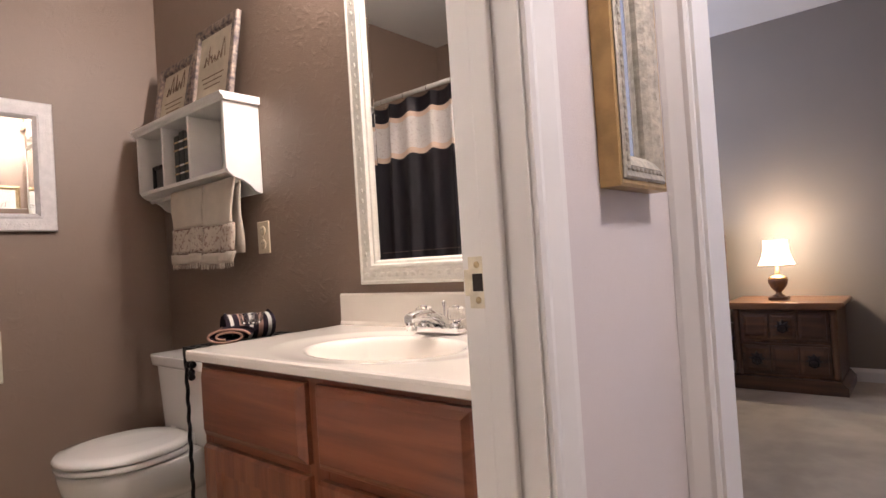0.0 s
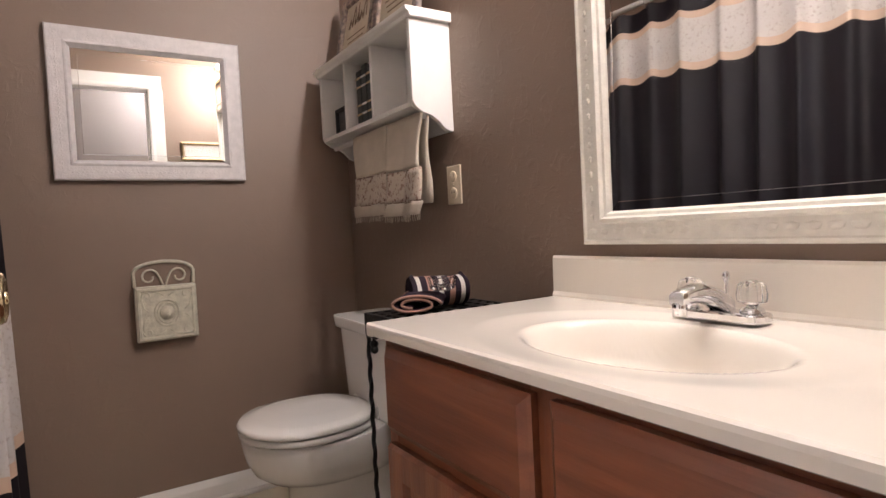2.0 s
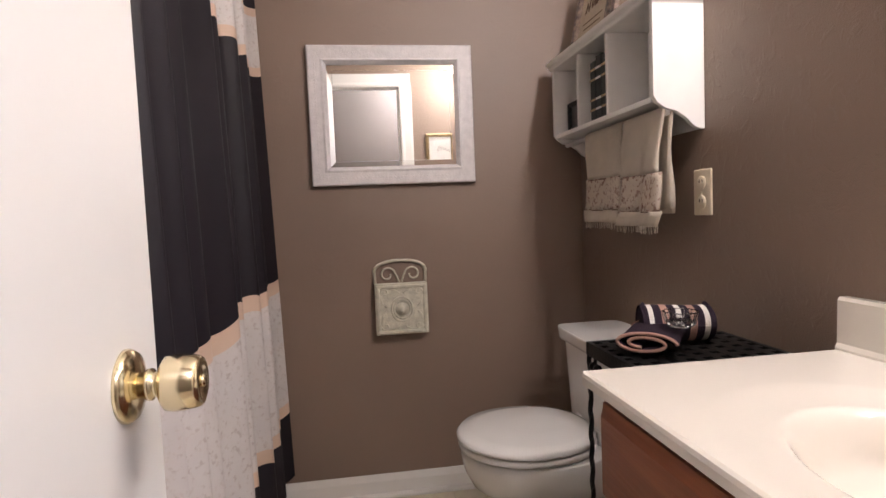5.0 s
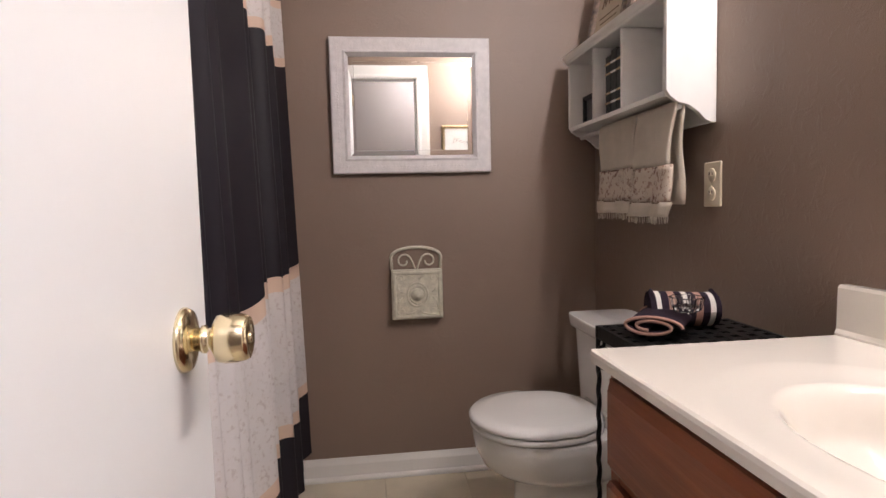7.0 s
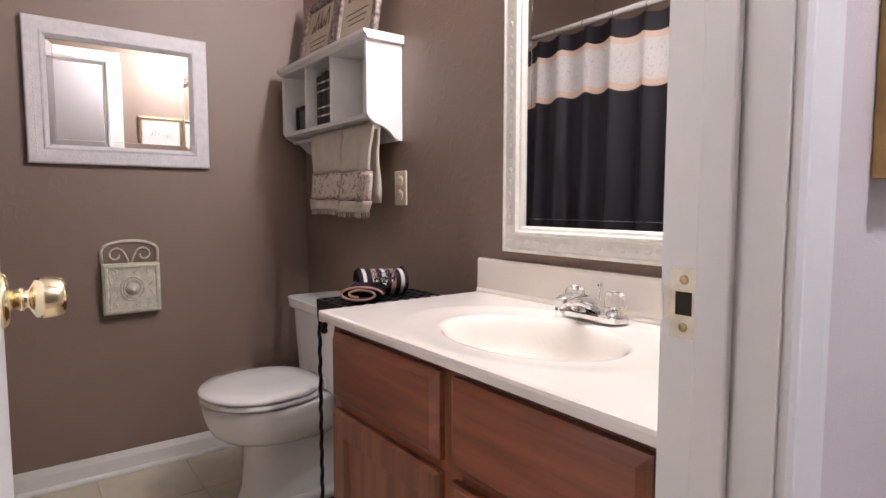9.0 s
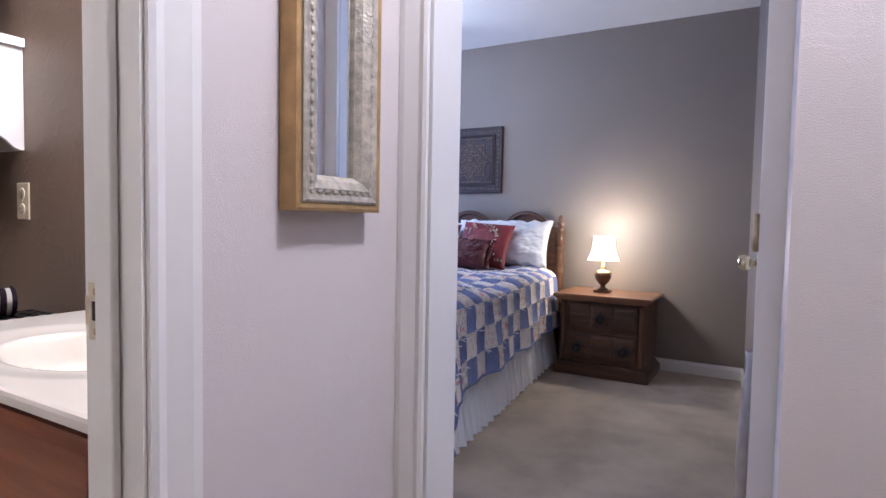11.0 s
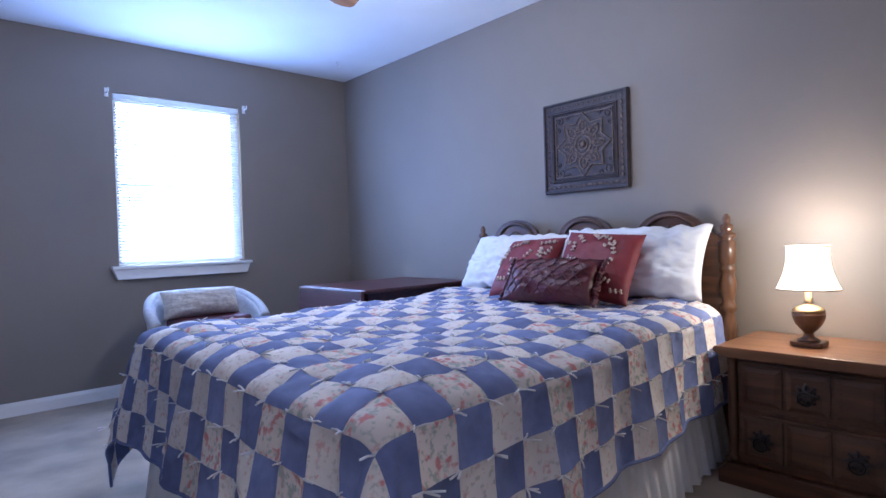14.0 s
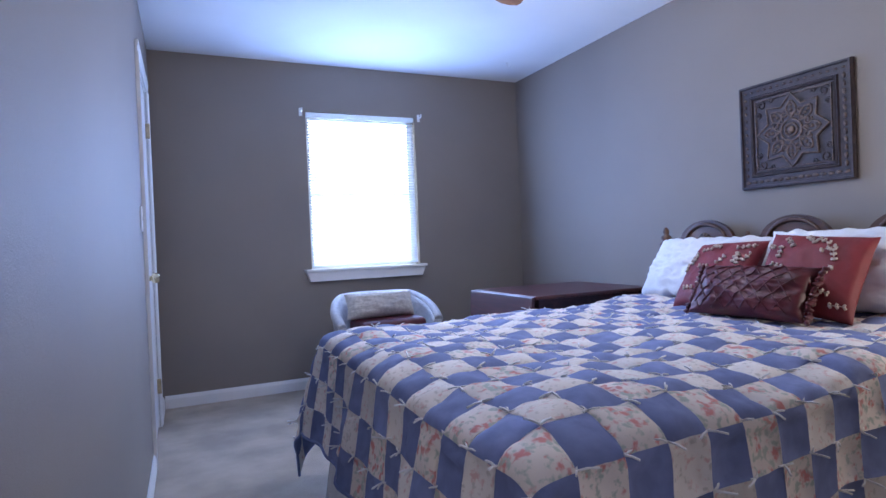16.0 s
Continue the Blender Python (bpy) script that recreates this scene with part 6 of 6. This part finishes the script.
for k in range(4):
    a = radians(-12 + 90 * k)
    m = Matrix.Translation((FXc, FYc, H - 0.220)) @ Matrix.Rotation(a, 4, "Z") @ Matrix.Rotation(radians(10), 4, "X")
    outline = [(0.17, -0.045), (0.20, -0.055), (0.46, -0.066), (0.49, -0.055), (0.505, -0.02), (0.505, 0.02), (0.49, 0.055), (0.46, 0.066), (0.20, 0.055), (0.17, 0.045)]
    b = bm_prism(outline, "z", -0.003, 0.004)
    b.transform(m)
    bl = part("blade", b, BLADE, fan)
    b = bm_box(0.07, 0.22, -0.016, 0.016, -0.010, -0.004, 0.002)
    b.transform(m)
    part("blade_iron", b, BRASS, bl)

# hook in the ceiling, vase, switch plate
hk = thing("ceiling_hook", (4.12, 3.98, H), "small white plant hook in the ceiling", "hook")
part("hook", bm_tube([(4.12, 3.98, H - 0.001), (4.12, 3.98, H - 0.025), (4.135, 3.98, H - 0.045), (4.15, 3.98, H - 0.035), (4.15, 3.98, H - 0.022)], 0.004, 8), WHITEWOOD, hk)
part("cap", bm_lathe([(0, -0.006), (0.012, -0.006), (0.015, -0.001), (0, -0.001)], 4.12, 3.98, H, 14), WHITEWOOD, hk)
vs = thing("floor_vase", (2.6, -0.213, 0), "pale tapered floor vase beside the bedroom door", "vase")
prof = [(0.055, 0), (0.06, 0.01), (0.06, 0.05), (0.064, 0.12), (0.058, 0.25), (0.046, 0.36), (0.036, 0.42), (0.034, 0.445), (0.042, 0.475), (0.038, 0.475), (0.030, 0.445), (0.030, 0.40), (0.0, 0.39)]
part("body", bm_lathe([(r * 0.72, z * 1.2) for r, z in prof], 2.6, -0.213, 0, 24), VASE, vs)
sw = thing("light_switch", (1.575, 3.1, 1.2), "white light switch plate beside the closet", "light switch")
part("cover_plate", bm_box(1.576, 1.582, 3.065, 3.137, 1.16, 1.275, 0.002), TRIM, sw)
part("toggle", bm_box(1.582, 1.592, 3.096, 3.106, 1.212, 1.228, 0.002), TRIM, sw)

# ---- bathroom floor tiles ----
TS = 0.305
tile_me = {}
k = 0
for i in range(7):
    for j in range(7):
        xa, xb_ = max(-0.85, -0.95 + i * TS), min(XB, -0.95 + (i + 1) * TS - 0.003)
        ya, yb_ = max(0.425, 0.40 + j * TS), min(YB, 0.40 + (j + 1) * TS - 0.003)
        if xb_ - xa < 0.02 or yb_ - ya < 0.02:
            continue
        key = (round(xb_ - xa, 3), round(yb_ - ya, 3))
        if key not in tile_me:
            b = bm_box(0, key[0], 0, key[1], -0.004, 0.0, 0.0012, 1)
            me = bpy.data.meshes.new("floor_tile")
            b.to_mesh(me)
            b.free()
            me.materials.append(VINYL)
            tile_me[key] = me
        tl_ = new("floor_tile", tile_me[key])
        tl_.parent = bath_floor
        tl_.location = (xa, ya, 0)
